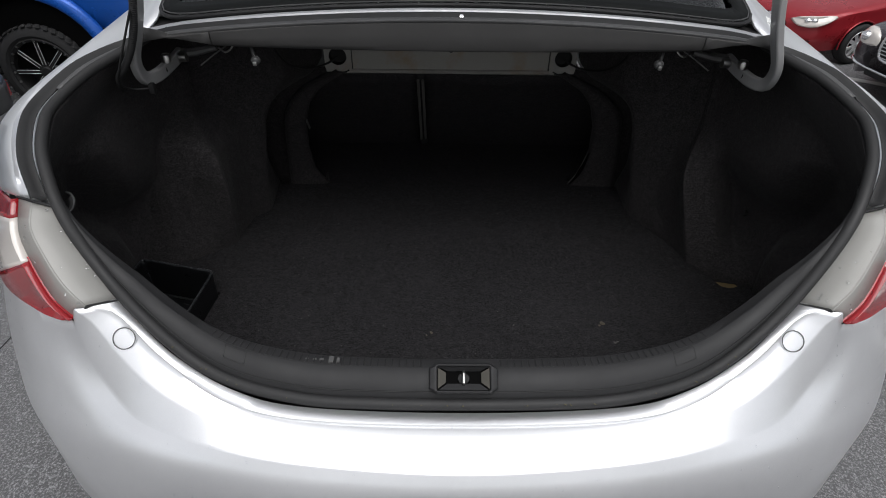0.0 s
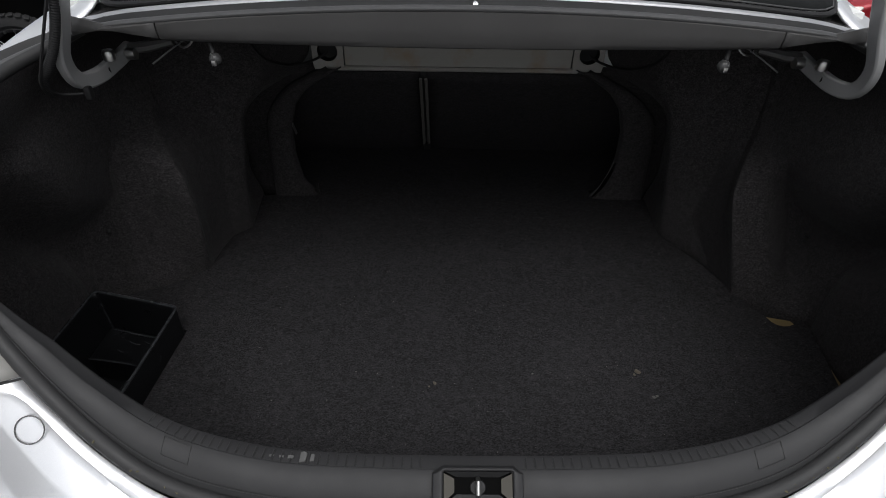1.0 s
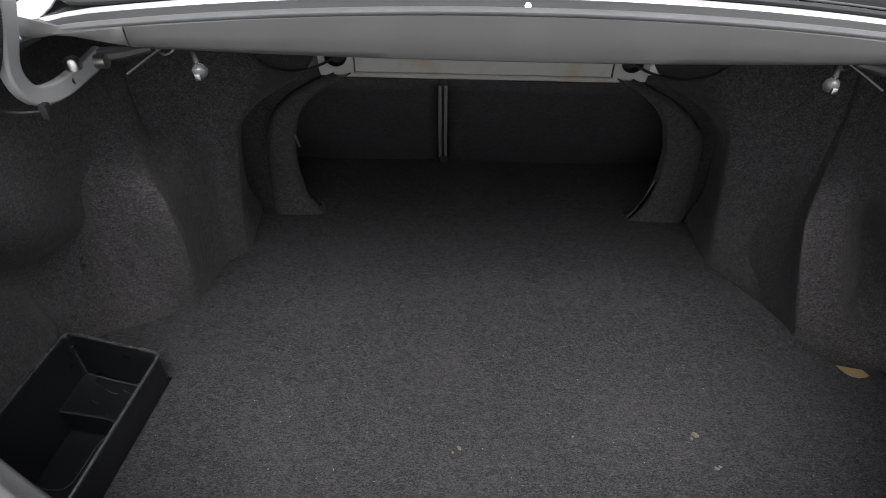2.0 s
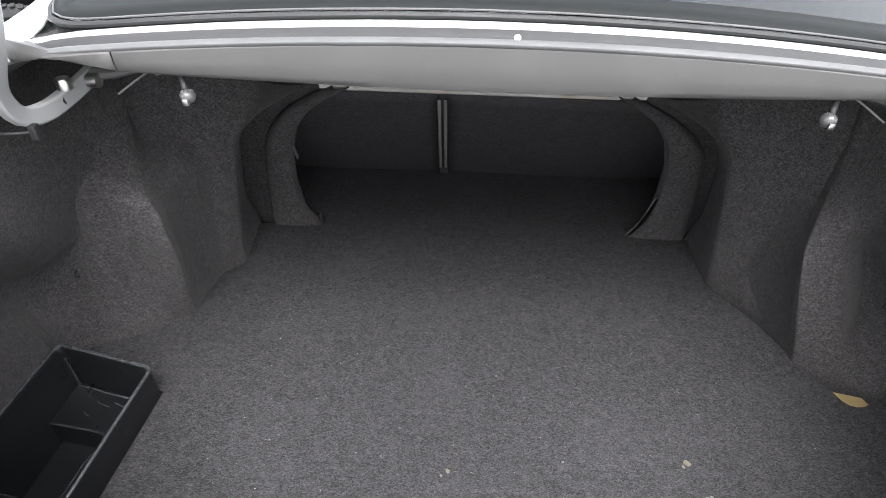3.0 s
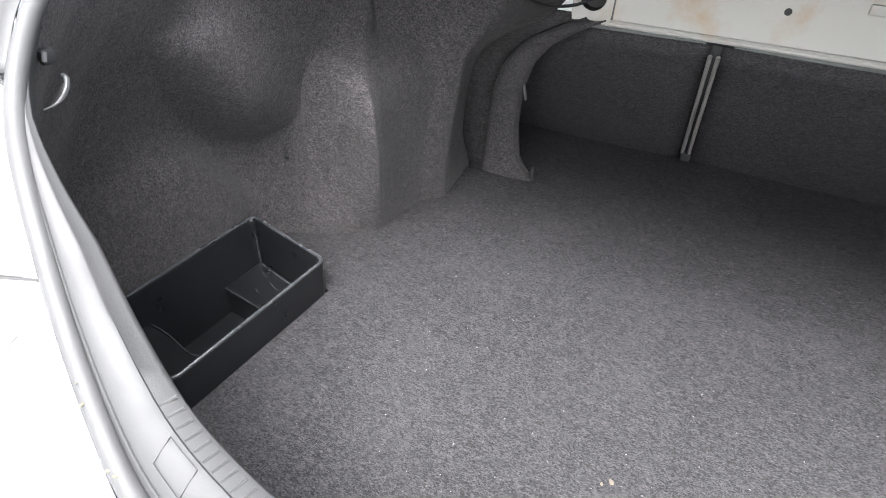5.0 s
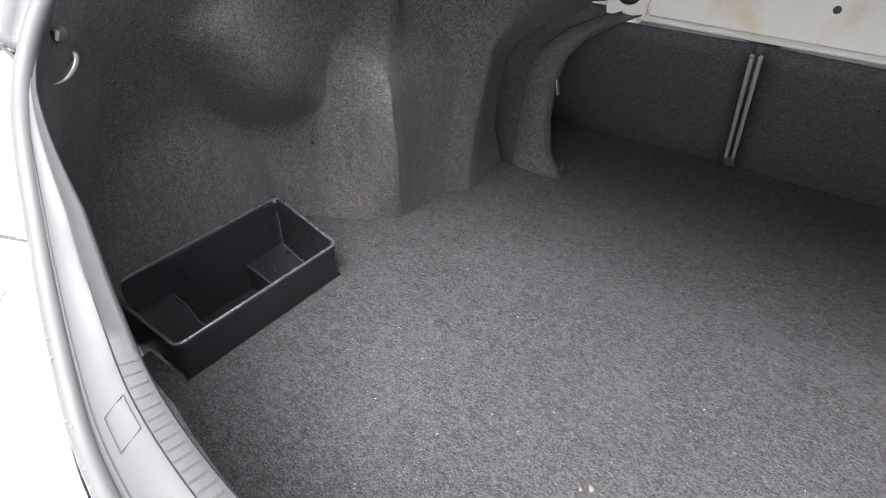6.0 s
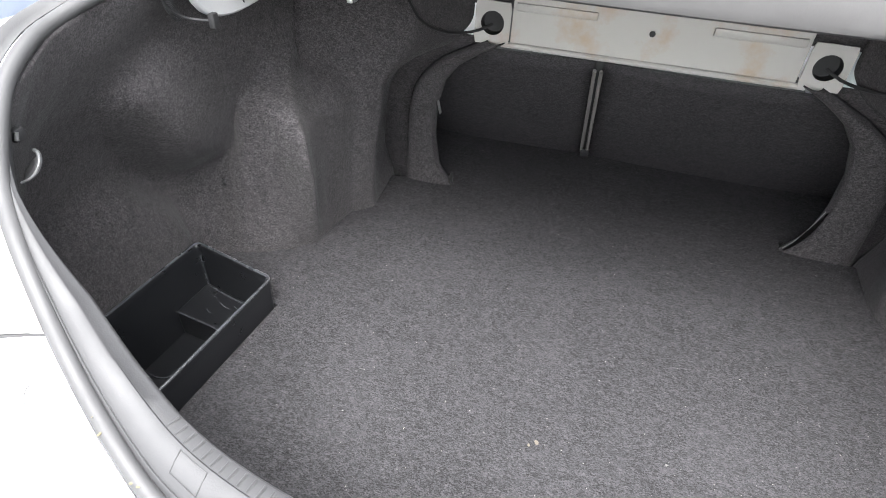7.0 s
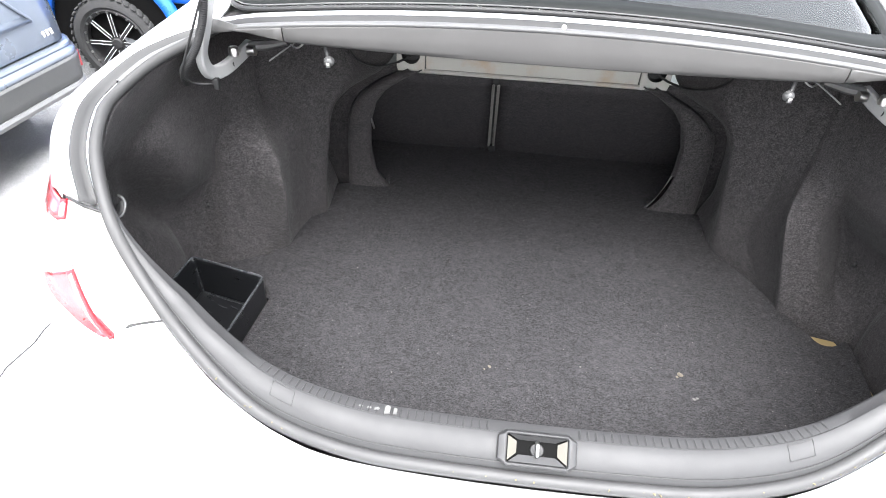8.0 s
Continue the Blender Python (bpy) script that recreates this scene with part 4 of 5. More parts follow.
# hook and clips at the tail
tab = curve_through([(-0.648, 0.191, 0.925), (-0.640, 0.188, 0.923), (-0.633, 0.179, 0.916), (-0.634, 0.167, 0.907), (-0.643, 0.159, 0.902)], 20)
hook = part("trim_hook", tube_bm(tab, 0.0026, 8, 0.6), M_SILL, sedan, "small curved plastic hook under the sill trim")
part("hook_edge", tube_bm([q + Vector((0.0014, -0.0012, 0.0012)) for q in tab[2:]], 0.0012, 6), M_LIP, hook, "pale edge")
# black sheet that paints the shade in the hook's hollow
part("hook_web", grid_bm([tab[4:19], [q.lerp(Vector((-0.652, 0.178, 0.911)), 0.75) for q in tab[4:19]]]), M_BLACK, hook, "black sheet for the shaded hollow behind the hook", thick=0.001)
for sx in (-1, 1):
    clip = part("sill_clip", box_bm((0.010, 0.016, 0.016), (sx * 0.661, 0.190, 0.941), 0.004), M_BLACK, sedan, "black clip under the sill trim")
    part("clip_face", tube_bm([(sx * 0.655, 0.186, 0.947), (sx * 0.654, 0.182, 0.939)], 0.0022, 8), M_LIP, clip, "pale face")

# ---- rest of the car's shell ----
def hull(y):
    """Half outline of the lower body at a station along the car."""
    tail_in = min(1.0, (y - 0.95) / 0.4) if y < 1.35 else 1.0
    nose = max(0.0, (y - 3.7) / 0.95)
    k = 1 - 0.18 * nose ** 2
    top = 0.985 - 0.22 * nose ** 1.5 - 0.02 * max(0, (y - 2.9))
    return [(0.80 * k, y, 0.24), (0.90 * k, y, 0.34), (0.908 * k, y, 0.62), (0.90 * k, y, 0.85 - 0.12 * nose), (0.865 * k, y, top - 0.02), (0.74 * k, y, top + 0.03)]


def flank(s):
    rows = [curve_through(side(hull(1.03 + 3.55 * j / 18), s), 14) for j in range(19)]
    part("body_side", grid_bm(rows), M_SILVER, sedan, "silver body side", thick=0.004)


both(flank)
hood_rows = []
for j in range(12):
    yy = 3.2 + 1.42 * j / 11
    e = hull(min(yy, 4.58))[-1]
    hood_rows.append([(e[0] * (2 * k / 10 - 1), yy, e[2] + 0.06 * (1 - (2 * k / 10 - 1) ** 2) - (0.10 if j == 11 else 0)) for k in range(11)])
part("bonnet", grid_bm(hood_rows), M_SILVER, sedan, "silver bonnet", thick=0.004)
front = [(0, 4.70, 0.0), (0.4, 4.67, 0.0), (0.65, 4.60, 0.0), (0.74, 4.56, 0.0)]
part("front_bumper", grid_bm([[Vector((q.x, q.y + dy, h)) for q in two_sided(curve_through(front, 12))] for dy, h in ((-0.06, 0.72), (0.0, 0.6), (0.0, 0.45), (-0.08, 0.24))]), M_SILVER, sedan, "silver front bumper", thick=0.004)
roof_rows = []
for y, w, h in ((1.27, 0.54, 1.40), (1.5, 0.57, 1.45), (1.9, 0.58, 1.465), (2.3, 0.57, 1.455), (2.6, 0.54, 1.42)):
    roof_rows.append([(w * (2 * k / 12 - 1), y, h - 0.05 * (2 * k / 12 - 1) ** 4) for k in range(13)])
part("roof", grid_bm(roof_rows), M_SILVER, sedan, "silver roof", thick=0.01)
part("windscreen", grid_bm([[(w * (2 * k / 8 - 1), y - 0.05 * (2 * k / 8 - 1) ** 2, h) for k in range(9)] for y, w, h in ((2.6, 0.53, 1.41), (3.25, 0.68, 1.0))]), M_GLASS, sedan, "greenish windscreen", thick=0.004).visible_shadow = False


def cabin_side(s):
    top = curve_through(side([(0.56, 0.98, 1.27), (0.55, 1.27, 1.395), (0.575, 1.9, 1.44), (0.545, 2.6, 1.405), (0.68, 3.25, 1.0)], s), 24)
    low = curve_through(side([(0.735, 1.0, 1.07), (0.735, 1.27, 1.02), (0.735, 1.9, 1.015), (0.735, 2.6, 1.012), (0.72, 3.25, 1.0)], s), 24)
    part("side_window", grid_bm([top, low]), M_GLASS, sedan, "greenish side windows", thick=0.004).visible_shadow = False
    part("cant_rail", tube_bm(top, 0.03, 8), M_SILVER, sedan, "silver roof rail")


both(cabin_side)


def wheel(parent, at, r, width, rim_mat, spokes, facing, tyre_mat, rim_r=0.66, spoke_w=0.05, bolts=0, tread=0):
    """A road wheel; facing is the turn about z that points its outer face along -y."""
    w = new("wheel")
    w.parent = parent
    w.matrix_local = pose(*at, 0, 0, facing)
    tyre = part("tyre", lathe_bm([(r * rim_r, -width / 2 + 0.012), (r * 0.80, -width / 2 - 0.004), (r * 0.93, -width / 2 + 0.004), (r * 0.985, -width / 2 + 0.025), (r, -width / 4), (r, width / 4), (r * 0.985, width / 2 - 0.025), (r * 0.93, width / 2), (r * rim_r, width / 2 - 0.012)], 56), tyre_mat, w, "black tyre")
    if tread:
        lug = box_bm((0.042, width * 0.32, 0.014), (0, 0, 0), 0.004, 1)
        lug_me = bpy.data.meshes.new("tread_block")
        lug.to_mesh(lug_me)
        lug.free()
        lug_me.materials.append(tyre_mat)
        for k in range(tread):
            a = 2 * math.pi * k / tread
            for j, off in enumerate((-0.36, 0.0, 0.36)):
                b = a + j * math.pi / tread
                o = new("tread_block", lug_me)
                o.parent = tyre
                o.matrix_local = Matrix.Rotation(-b, 4, 'Y') @ pose(0, off * width, r - 0.002, 0, 0, 25 - 25 * j)
    rim = part("rim", lathe_bm([(r * rim_r, -width / 2 + 0.012), (r * rim_r * 0.97, -width / 2 + 0.006), (r * rim_r * 0.90, -width / 2 + 0.02), (r * rim_r * 0.88, 0.0), (r * 0.2, 0.03)], 48), rim_mat[0], w, "wheel rim")
    for k in range(spokes):
        a = 2 * math.pi * k / spokes
        sp = box_bm((r * rim_r * 0.78, 0.016, spoke_w), (r * rim_r * 0.52, -width / 2 + 0.035, 0), 0.005, 1)
        part("spoke", moved(sp, Matrix.Rotation(a, 4, 'Y')), rim_mat[0], rim)
        if rim_mat[1]:
            for e in (-1, 1):
                ed = box_bm((r * rim_r * 0.66, 0.004, 0.0042), (r * rim_r * 0.54, -width / 2 + 0.026, e * spoke_w * 0.45), 0.001, 1)
                part("spoke_edge", moved(ed, Matrix.Rotation(a, 4, 'Y')), rim_mat[1], rim)
    part("hub_cap", moved(lathe_bm([(0.0, -0.03), (r * 0.10, -0.028), (r * 0.13, -0.01), (r * 0.15, 0.03)], 20), pose(0, -width / 2 + 0.04, 0)), rim_mat[0], rim)
    for k in range(bolts):
        a = 2 * math.pi * k / bolts
        part("rim_bolt", moved(lathe_bm([(0.0, -0.010), (0.011, -0.008), (0.012, 0.004)], 8), pose(r * rim_r * 0.935 * math.cos(a), -width / 2 + 0.012, r * rim_r * 0.935 * math.sin(a))), M_STEEL, rim)
    return w


M_ALLOY = material("silver_alloy", (0.6, 0.6, 0.61), 0.35, 0.7)
M_TYRE = plastic("tyre_rubber", (0.015, 0.015, 0.0155), 0.8, 120, 0.5)
for sx in (-1, 1):
    for yy in (0.95, 3.72):
        wheel(sedan, (sx * 0.80, yy, 0.325), 0.325, 0.21, (M_ALLOY, None), 7, 90 * sx, M_TYRE)
part("underbody", box_bm((1.5, 4.3, 0.12), (0, 2.4, 0.26), 0.03), M_BLACK, sedan)

# ---- mat on the boot floor ----
MAT_R = [(0.0, 0.020), (0.30, 0.022), (0.45, 0.05), (0.56, 0.10), (0.63, 0.17), (0.714, 0.206), (0.752, 0.296), (0.763, 0.366), (0.773, 0.438), (0.778, 0.490), (0.772, 0.512), (0.762, 0.507), (0.750, 0.497), (0.736, 0.491), (0.722, 0.490), (0.710, 0.494), (0.701, 0.504), (0.694, 0.522), (0.672, 0.555), (0.65, 0.61), (0.615, 0.70), (0.545, 0.815), (0.543, 0.86), (0.55, 0.985), (0.40, 1.005), (0.395, 1.03), (0.57, 1.10), (0.57, 1.30), (0.0, 1.30)]
MAT_L = [(0.57, 1.30), (0.57, 1.10), (0.395, 1.03), (0.40, 1.005), (0.55, 0.985), (0.540, 0.86), (0.583, 0.815), (0.60, 0.70), (0.637, 0.625), (0.738, 0.588), (0.79, 0.53), (0.780, 0.512), (0.584, 0.462), (0.612, 0.152), (0.71, 0.158), (0.71, 0.135), (0.66, 0.11), (0.60, 0.085), (0.45, 0.045), (0.30, 0.022)]
mat_bm = bmesh.new()
ring = [mat_bm.verts.new((x, y, FLOOR)) for x, y in MAT_R] + [mat_bm.verts.new((-x, y, FLOOR)) for x, y in MAT_L]
mat_bm.faces.new(ring)
low = [mat_bm.verts.new((v.co.x, v.co.y, FLOOR - 0.012)) for v in ring]
for k in range(len(ring)):
    mat_bm.faces.new((ring[k - 1], ring[k], low[k], low[k - 1]))
mat_bm.faces.new(low[::-1])
boot_mat = part("boot_mat", mat_bm, M_CARPET, None, "charcoal carpet mat covering the boot floor, dusty near the sill", False)
tagged(boot_mat, category="boot mat")
part("boot_floor", slab_bm([(-0.80, 0.32), (-0.66, 0.10), (0.66, 0.10), (0.79, 0.28), (0.85, 0.42), (0.85, 1.24), (-0.80, 1.24)], FLOOR - 0.125, FLOOR - 0.105), M_BLACK, sedan, "dark boot floor under the mat", False)
part("floor_board", slab_bm([(0.50, 0.14), (0.755, 0.16), (0.785, 0.30), (0.785, 0.48), (0.765, 0.53), (0.70, 0.545), (0.50, 0.56)], FLOOR - 0.030, FLOOR - 0.024), M_BOARD, sedan, "tan hardboard under the mat's corner", False)
wall_top = zip(inset(curve_through(EDGE[:7], 22), 0.046, 0.078, -0.005), inset(curve_through(EDGE[:7], 22), 0.006, 0.030, -0.030))
tail_wall = [[a.lerp(b, max(0.0, min(1.0, (k - 11) / 8))) for k, (a, b) in enumerate(wall_top)], [Vector((q.x * 1.10, q.y + 0.015 + 0.05 * (q.z < 0.73), q.z - 0.10)) for q in curve_through(EDGE[:7], 22)],
             [Vector((q.x * 1.24, min(q.y + 0.05, 0.13), FLOOR - 0.06)) for q in curve_through(EDGE[:7], 22)]]
part("tail_wall", grid_bm([two_sided(c) for c in tail_wall]), M_LINER, sedan, "dark felt inner tail wall", thick=0.006)

# ---- storage tray in the corner ----
def tray():
    t = thing("storage_tray", "black plastic storage tray with a stepped floor beside the boot liner", "storage tray")
    a, b, c, d = Vector((-0.779, 0.508, 0)), Vector((-0.583, 0.461, 0)), Vector((-0.611, 0.154, 0)), Vector((-0.808, 0.166, 0))

    def at(u, v, h):
        q = a.lerp(b, u).lerp(d.lerp(c, u), v)
        return (q.x, q.y, h)

    def ring(m, h, r=0.10):
        """A rounded rectangle, m in from the edge."""
        out = []
        n = m * 0.62
        for cu, cv, a0 in ((1 - m - r, n + r * 0.62, -90), (1 - m - r, 1 - n - r * 0.62, 0), (m + r, 1 - n - r * 0.62, 90), (m + r, n + r * 0.62, 180)):
            for k in range(6):
                g = radians(a0 + 18 * k)
                out.append(at(cu + r * math.cos(g), cv + r * 0.62 * math.sin(g), h))
        return out

    part("shell", grid_bm([ring(0.012, FLOOR - 0.02, 0.06), ring(0.006, 0.50, 0.06), ring(0.0, 0.521, 0.06), ring(0.003, 0.5255, 0.06), ring(0.012, 0.5275, 0.06), ring(0.026, 0.5265, 0.06), ring(0.034, 0.523, 0.06), ring(0.040, 0.512, 0.06), ring(0.062, 0.36, 0.06)], True), M_TRAY, t, "tapered black box with a rolled rim")
    part("rim", tube_bm(ring(0.010, 0.5262, 0.06) + ring(0.010, 0.5262, 0.06)[:1], 0.0030, 8), M_TRAYRIM, t, "rounded rim with its highlight painted in")
    part("pit_floor", slab_bm([at(u, v, 0)[:2] for u, v in ((0.04, 0.04), (0.96, 0.04), (0.96, 0.96), (0.04, 0.96))], 0.362, 0.368), M_TRAY, t)
    step = [(0.04, 0.03), (0.95, 0.03), (0.95, 0.40), (0.86, 0.395), (0.80, 0.375), (0.74, 0.34), (0.66, 0.31), (0.56, 0.295), (0.42, 0.295), (0.24, 0.30), (0.05, 0.305)]
    part("rear_step", slab_bm([at(u, v, 0)[:2] for u, v in step], 0.366, 0.428), M_TRAY, t, "raised step with a curved front", True, bevel=0.004)
    ledge = [(0.95, 0.42), (0.95, 0.97), (0.05, 0.97), (0.05, 0.735), (0.30, 0.735), (0.56, 0.755), (0.66, 0.745), (0.715, 0.70), (0.725, 0.50), (0.77, 0.44)]
    part("side_step", slab_bm([at(u, v, 0)[:2] for u, v in ledge], 0.366, 0.462), M_TRAY, t, "low step along the side and the front", True, bevel=0.004)
    # pale lines paint the highlights and scuffs along the steps' edges
    part("worn_lit_edge", tube_bm(curve_through([at(u, v, 0.4285) for u, v in step[2:]], 24), 0.0011, 6), M_TRAYRIM, t, "pale edge of the step, scuffs and highlight painted in")
    part("worn_lit_edge", tube_bm(curve_through([at(u, v, 0.4625) for u, v in ledge[3:]], 24), 0.0009, 6), M_TRAYRIM, t, "pale edge of the front step, scuffs and highlight painted in")
    part("worn_lit_corner", tube_bm([at(0.10, 0.050, 0.4290), at(0.45, 0.055, 0.4292), at(0.90, 0.050, 0.4290)], [0.0016, 0.0026, 0.0014], 6, 0.5), M_TRAYRIM, t, "pale corner along the back of the step, scuffs and highlight painted in")
    for u, v in ((0.075, 0.05), (0.925, 0.05)):
        part("corner_highlight", tube_bm([at(u * 0.96 + 0.02, v, 0.430), at(u, v - 0.008, 0.505)], 0.0012, 6), M_TRAYRIM, t)
    for u, v, w in ((0.20, 0.09, 0.05), (0.36, 0.12, 0.08), (0.52, 0.10, 0.10), (0.66, 0.08, 0.06), (0.30, 0.20, 0.04)):
        part("scratch", tube_bm([at(u, v, 0.4282), at(u + w, v + 0.012, 0.4282), at(u + 1.6 * w, v + 0.010, 0.4282)], 0.0007, 6), M_TRAYRIM, t)


tray()

# ---- neighbouring vehicles ----
M_BLUE = paint("blue_paint", (0.01, 0.09, 0.42), 0.3, 0.25)
M_SLATE = paint("slate_blue_grey_paint", (0.17, 0.195, 0.235), 0.6, 0.3)
M_MAROON = paint("red_paint", (0.30, 0.017, 0.025), 0.3, 0.28)
M_DUSK = paint("dark_plum_grey_paint", (0.07, 0.062, 0.07), 0.5, 0.25)
M_CLAD = plastic("grey_cladding", (0.055, 0.056, 0.056), 0.5)


def shell(parent, stations, mat, name, label, n=18):
    """A body skin through half outlines given as (along, [(out, up), ...]), mirrored across its length."""
    rows = []
    for along, half in stations:
        pts = curve_through([(along, o, u) for o, u in half], n)
        rows.append([Vector((q.x, -q.y, q.z)) for q in pts] + [Vector((q.x, q.y, q.z)) for q in pts[::-1]])
    bm = grid_bm(rows)
    cap(bm)
    return part(name, bm, mat, parent, label, True)


def pickup():
    """Blue pickup; its length runs along x, its near side faces -y."""
    v = thing("pickup_truck", "lifted blue pickup truck on black off-road wheels", "pickup truck", (-2.965, 3.625, -0.53))
    v.scale = (0.79, 0.79, 0.79)
    side_line = [(0.955, 0.84), (0.985, 0.90), (1.0, 1.05), (0.99, 1.30), (0.955, 1.42), (0.90, 1.46), (0.0, 1.48)]
    body = [(a, [(o * k, u + lift) for o, u in side_line]) for a, k, lift in ((-4.6, 0.95, 0.0), (-4.3, 1.0, 0.0), (-2.2, 1.0, 0.0), (-1.0, 1.0, 0.0), (0.2, 1.0, -0.01), (0.9, 0.98, -0.03), (1.25, 0.90, -0.06))]
    shell(v, body, M_BLUE, "body", "blue pickup body").location = (0, 1.02, 0.0)
    shell(v, [(-2.6, [(0.85, 1.42), (0.75, 1.95), (0.0, 2.05)]), (-0.9, [(0.85, 1.42), (0.72, 1.98), (0.0, 2.07)]), (-0.3, [(0.85, 1.42), (0.80, 1.50), (0.0, 1.53)])], M_GLASSDARK, "cab", "dark cab windows").location = (0, 1.02, 0.0)
    part("chassis", box_bm((5.2, 1.5, 0.22), (-1.7, 1.02, 0.76), 0.03), M_BLACK, v, "black chassis under the body")
    # wheel arches: a near-black sheet paints the arch's shade inside a rolled blue flare
    for x in (0.0, -3.4):
        turn = [radians(-14 + 208 * k / 32) for k in range(33)]

        def arc(r, y):
            return [(x + r * math.cos(a), y, 0.50 + r * math.sin(a)) for a in turn]

        hollow = grid_bm([arc(0.61, -0.002), arc(0.595, 0.004), arc(0.58, 0.012), arc(0.02, 0.012)])
        part("arch_shade", hollow, M_VOID, v, "near-black sheet standing for the shaded wheel arch")
        part("arch_flare", grid_bm([arc(0.595, 0.004), arc(0.602, -0.030), arc(0.618, -0.042), arc(0.64, -0.045), arc(0.69, -0.030), arc(0.725, 0.004)]), M_BLUE, v, "rolled blue flare of the wheel arch", thick=0.006)
    part("flare_clip", box_bm((0.03, 0.02, 0.06), (0.60, -0.045, 0.70), 0.006, 2, pose(0, 0, 0, 0, 20, 0)), M_PALE, v, "pale plastic clip at the flare's foot")
    part("side_step", tube_bm([(-0.95, -0.02, 0.74), (-1.05, -0.06, 0.72), (-2.4, -0.06, 0.72), (-2.5, -0.02, 0.74)], 0.035, 10), M_BLACK, v, "black tubular side step")
    for x in (0.0, -3.4):
        for y, f in ((0.11, 0), (1.93, 180)):
            wheel(v, (x, y, 0.43), 0.43, 0.34, (M_BLACK, M_MILLED), 8, f, M_TYRE, 0.74, 0.034, 20 if y < 1 and x > -1 else 0, 40 if y < 1 and x > -1 else 0)


M_MILLED = material("milled_aluminium", (0.75, 0.75, 0.76), 0.4, 0.5)
pickup()


def suv():
    """Slate SUV; its tail faces +x."""
    v = thing("suv", "slate blue-grey SUV with unpainted grey bumper cladding", "car", (-2.86, 2.10, -0.53))
    v.scale = (0.88, 0.88, 0.88)
    v.rotation_euler = (0, 0, radians(-5))
    stations = [(-4.2, [(0.70, 0.40), (0.84, 0.6), (0.80, 0.9), (0.0, 0.98)]), (-3.2, [(0.88, 0.40), (0.92, 0.7), (0.86, 1.02), (0.0, 1.08)]), (-2.6, [(0.88, 0.40), (0.93, 0.7), (0.86, 1.05), (0.66, 1.6), (0.0, 1.66)]),
                (-0.7, [(0.88, 0.40), (0.93, 0.7), (0.90, 1.08), (0.68, 1.62), (0.0, 1.68)]), (-0.16, [(0.88, 0.45), (0.925, 0.75), (0.89, 1.08), (0.68, 1.55), (0.0, 1.62)]), (-0.03, [(0.85, 0.50), (0.885, 0.80), (0.85, 1.08), (0.64, 1.44), (0.0, 1.50)]), (0.0, [(0.82, 0.55), (0.85, 0.80), (0.81, 1.06), (0.60, 1.40), (0.0, 1.46)])]
    shell(v, stations, M_SLATE, "body", "slate blue-grey body", 24)

    def across(rows, bend=0.10):
        """Lines across the tail, bent forward at the corners."""
        return grid_bm([[(dx - bend * max(0, (abs(t) - 0.82) / 0.18) ** 2.2, 0.93 * t, h) for t in [2 * k / 40 - 1 for k in range(41)]] for dx, h in rows])

    cap_skin = part("bumper_cap", across(((0.0, 0.735), (0.045, 0.730), (0.062, 0.722), (0.066, 0.712), (0.060, 0.700), (0.066, 0.690), (0.086, 0.680), (0.092, 0.668), (0.086, 0.640))), M_SLATE, v, "painted upper edge of the bumper", thick=0.008)
    bumper = part("bumper", across(((0.075, 0.650), (0.092, 0.642), (0.098, 0.630), (0.090, 0.600), (0.078, 0.52), (0.072, 0.47), (0.060, 0.455))), M_CLAD, v, "unpainted grey rear bumper", thick=0.01)
    part("bumper_strip", across(((0.060, 0.462), (0.084, 0.458), (0.090, 0.440), (0.080, 0.415), (0.0, 0.40))), M_CLAD_PALE, bumper, "paler lower strip of the bumper", thick=0.008)
    for t in (-1, 1):
        part("reflector", box_bm((0.022, 0.035, 0.12), (0.008, t * 0.912, 0.575), 0.006), M_RED, bumper, "red corner reflector")
    # tailgate with a sharp crease under the plate recess
    gate = part("tailgate", grid_bm([[(dx, 0.79 * t, h) for t in [2 * k / 20 - 1 for k in range(21)]] for dx, h in ((0.0, 0.745), (0.028, 0.75), (0.040, 0.79), (0.044, 0.88), (0.040, 0.925), (0.0, 1.20), (-0.04, 1.40))]), M_SLATE, v, "slate tailgate", thick=0.01)
    crease = [(0.058, -0.60, 0.945), (0.062, 0.0, 0.950), (0.058, 0.60, 0.945)]
    part("tailgate_crease", grid_bm([[Vector(p) + Vector((0, 0, -0.018)) for p in crease], crease, [Vector(p) + Vector((-0.03, 0, 0.03)) for p in crease]]), M_SLATE, gate, "sharp crease under the number plate", thick=0.006)
    for t in (-1, 1):
        part("recess_edge", tube_bm(curve_through([(0.054, t * 0.60, 0.945), (0.042, t * 0.53, 1.02), (0.03, t * 0.46, 1.10)], 10), 0.010, 8), M_SLATE, gate)
    part("recess_lamp", lathe_bm([(0.0, 0.012), (0.018, 0.010), (0.024, 0.0)], 16, 'X'), M_GLASSDARK, gate, "small dark fitting in the recess").location = (0.04, 0.36, 1.05)
    for y in (0.655, 0.69, 0.725):
        part("badge_bar", box_bm((0.006, 0.026, 0.040), (0.052, y, 0.83), 0.002, 1, pose(0, 0, 0, 12, 0, 0)), M_CHROME, gate)
    for t in (-1, 1):
        part("side_windows", grid_bm([[(x, t * 0.885 * k, 1.16), (x, t * 0.835 * k, 1.34), (x, t * 0.750 * k, 1.50)] for x, k in ((-2.55, 0.985), (-1.6, 1.0), (-0.75, 1.01), (-0.30, 1.005))]), M_GLASSDARK, v, "dark side windows", thick=0.01)
    part("tailgate_window", grid_bm([[(dx, 0.70 * t * k, h) for t in (-1, -0.5, 0, 0.5, 1)] for dx, k, h in ((0.012, 1.0, 1.16), (-0.018, 0.95, 1.36))]), M_GLASSDARK, v, "dark tailgate window", thick=0.01)
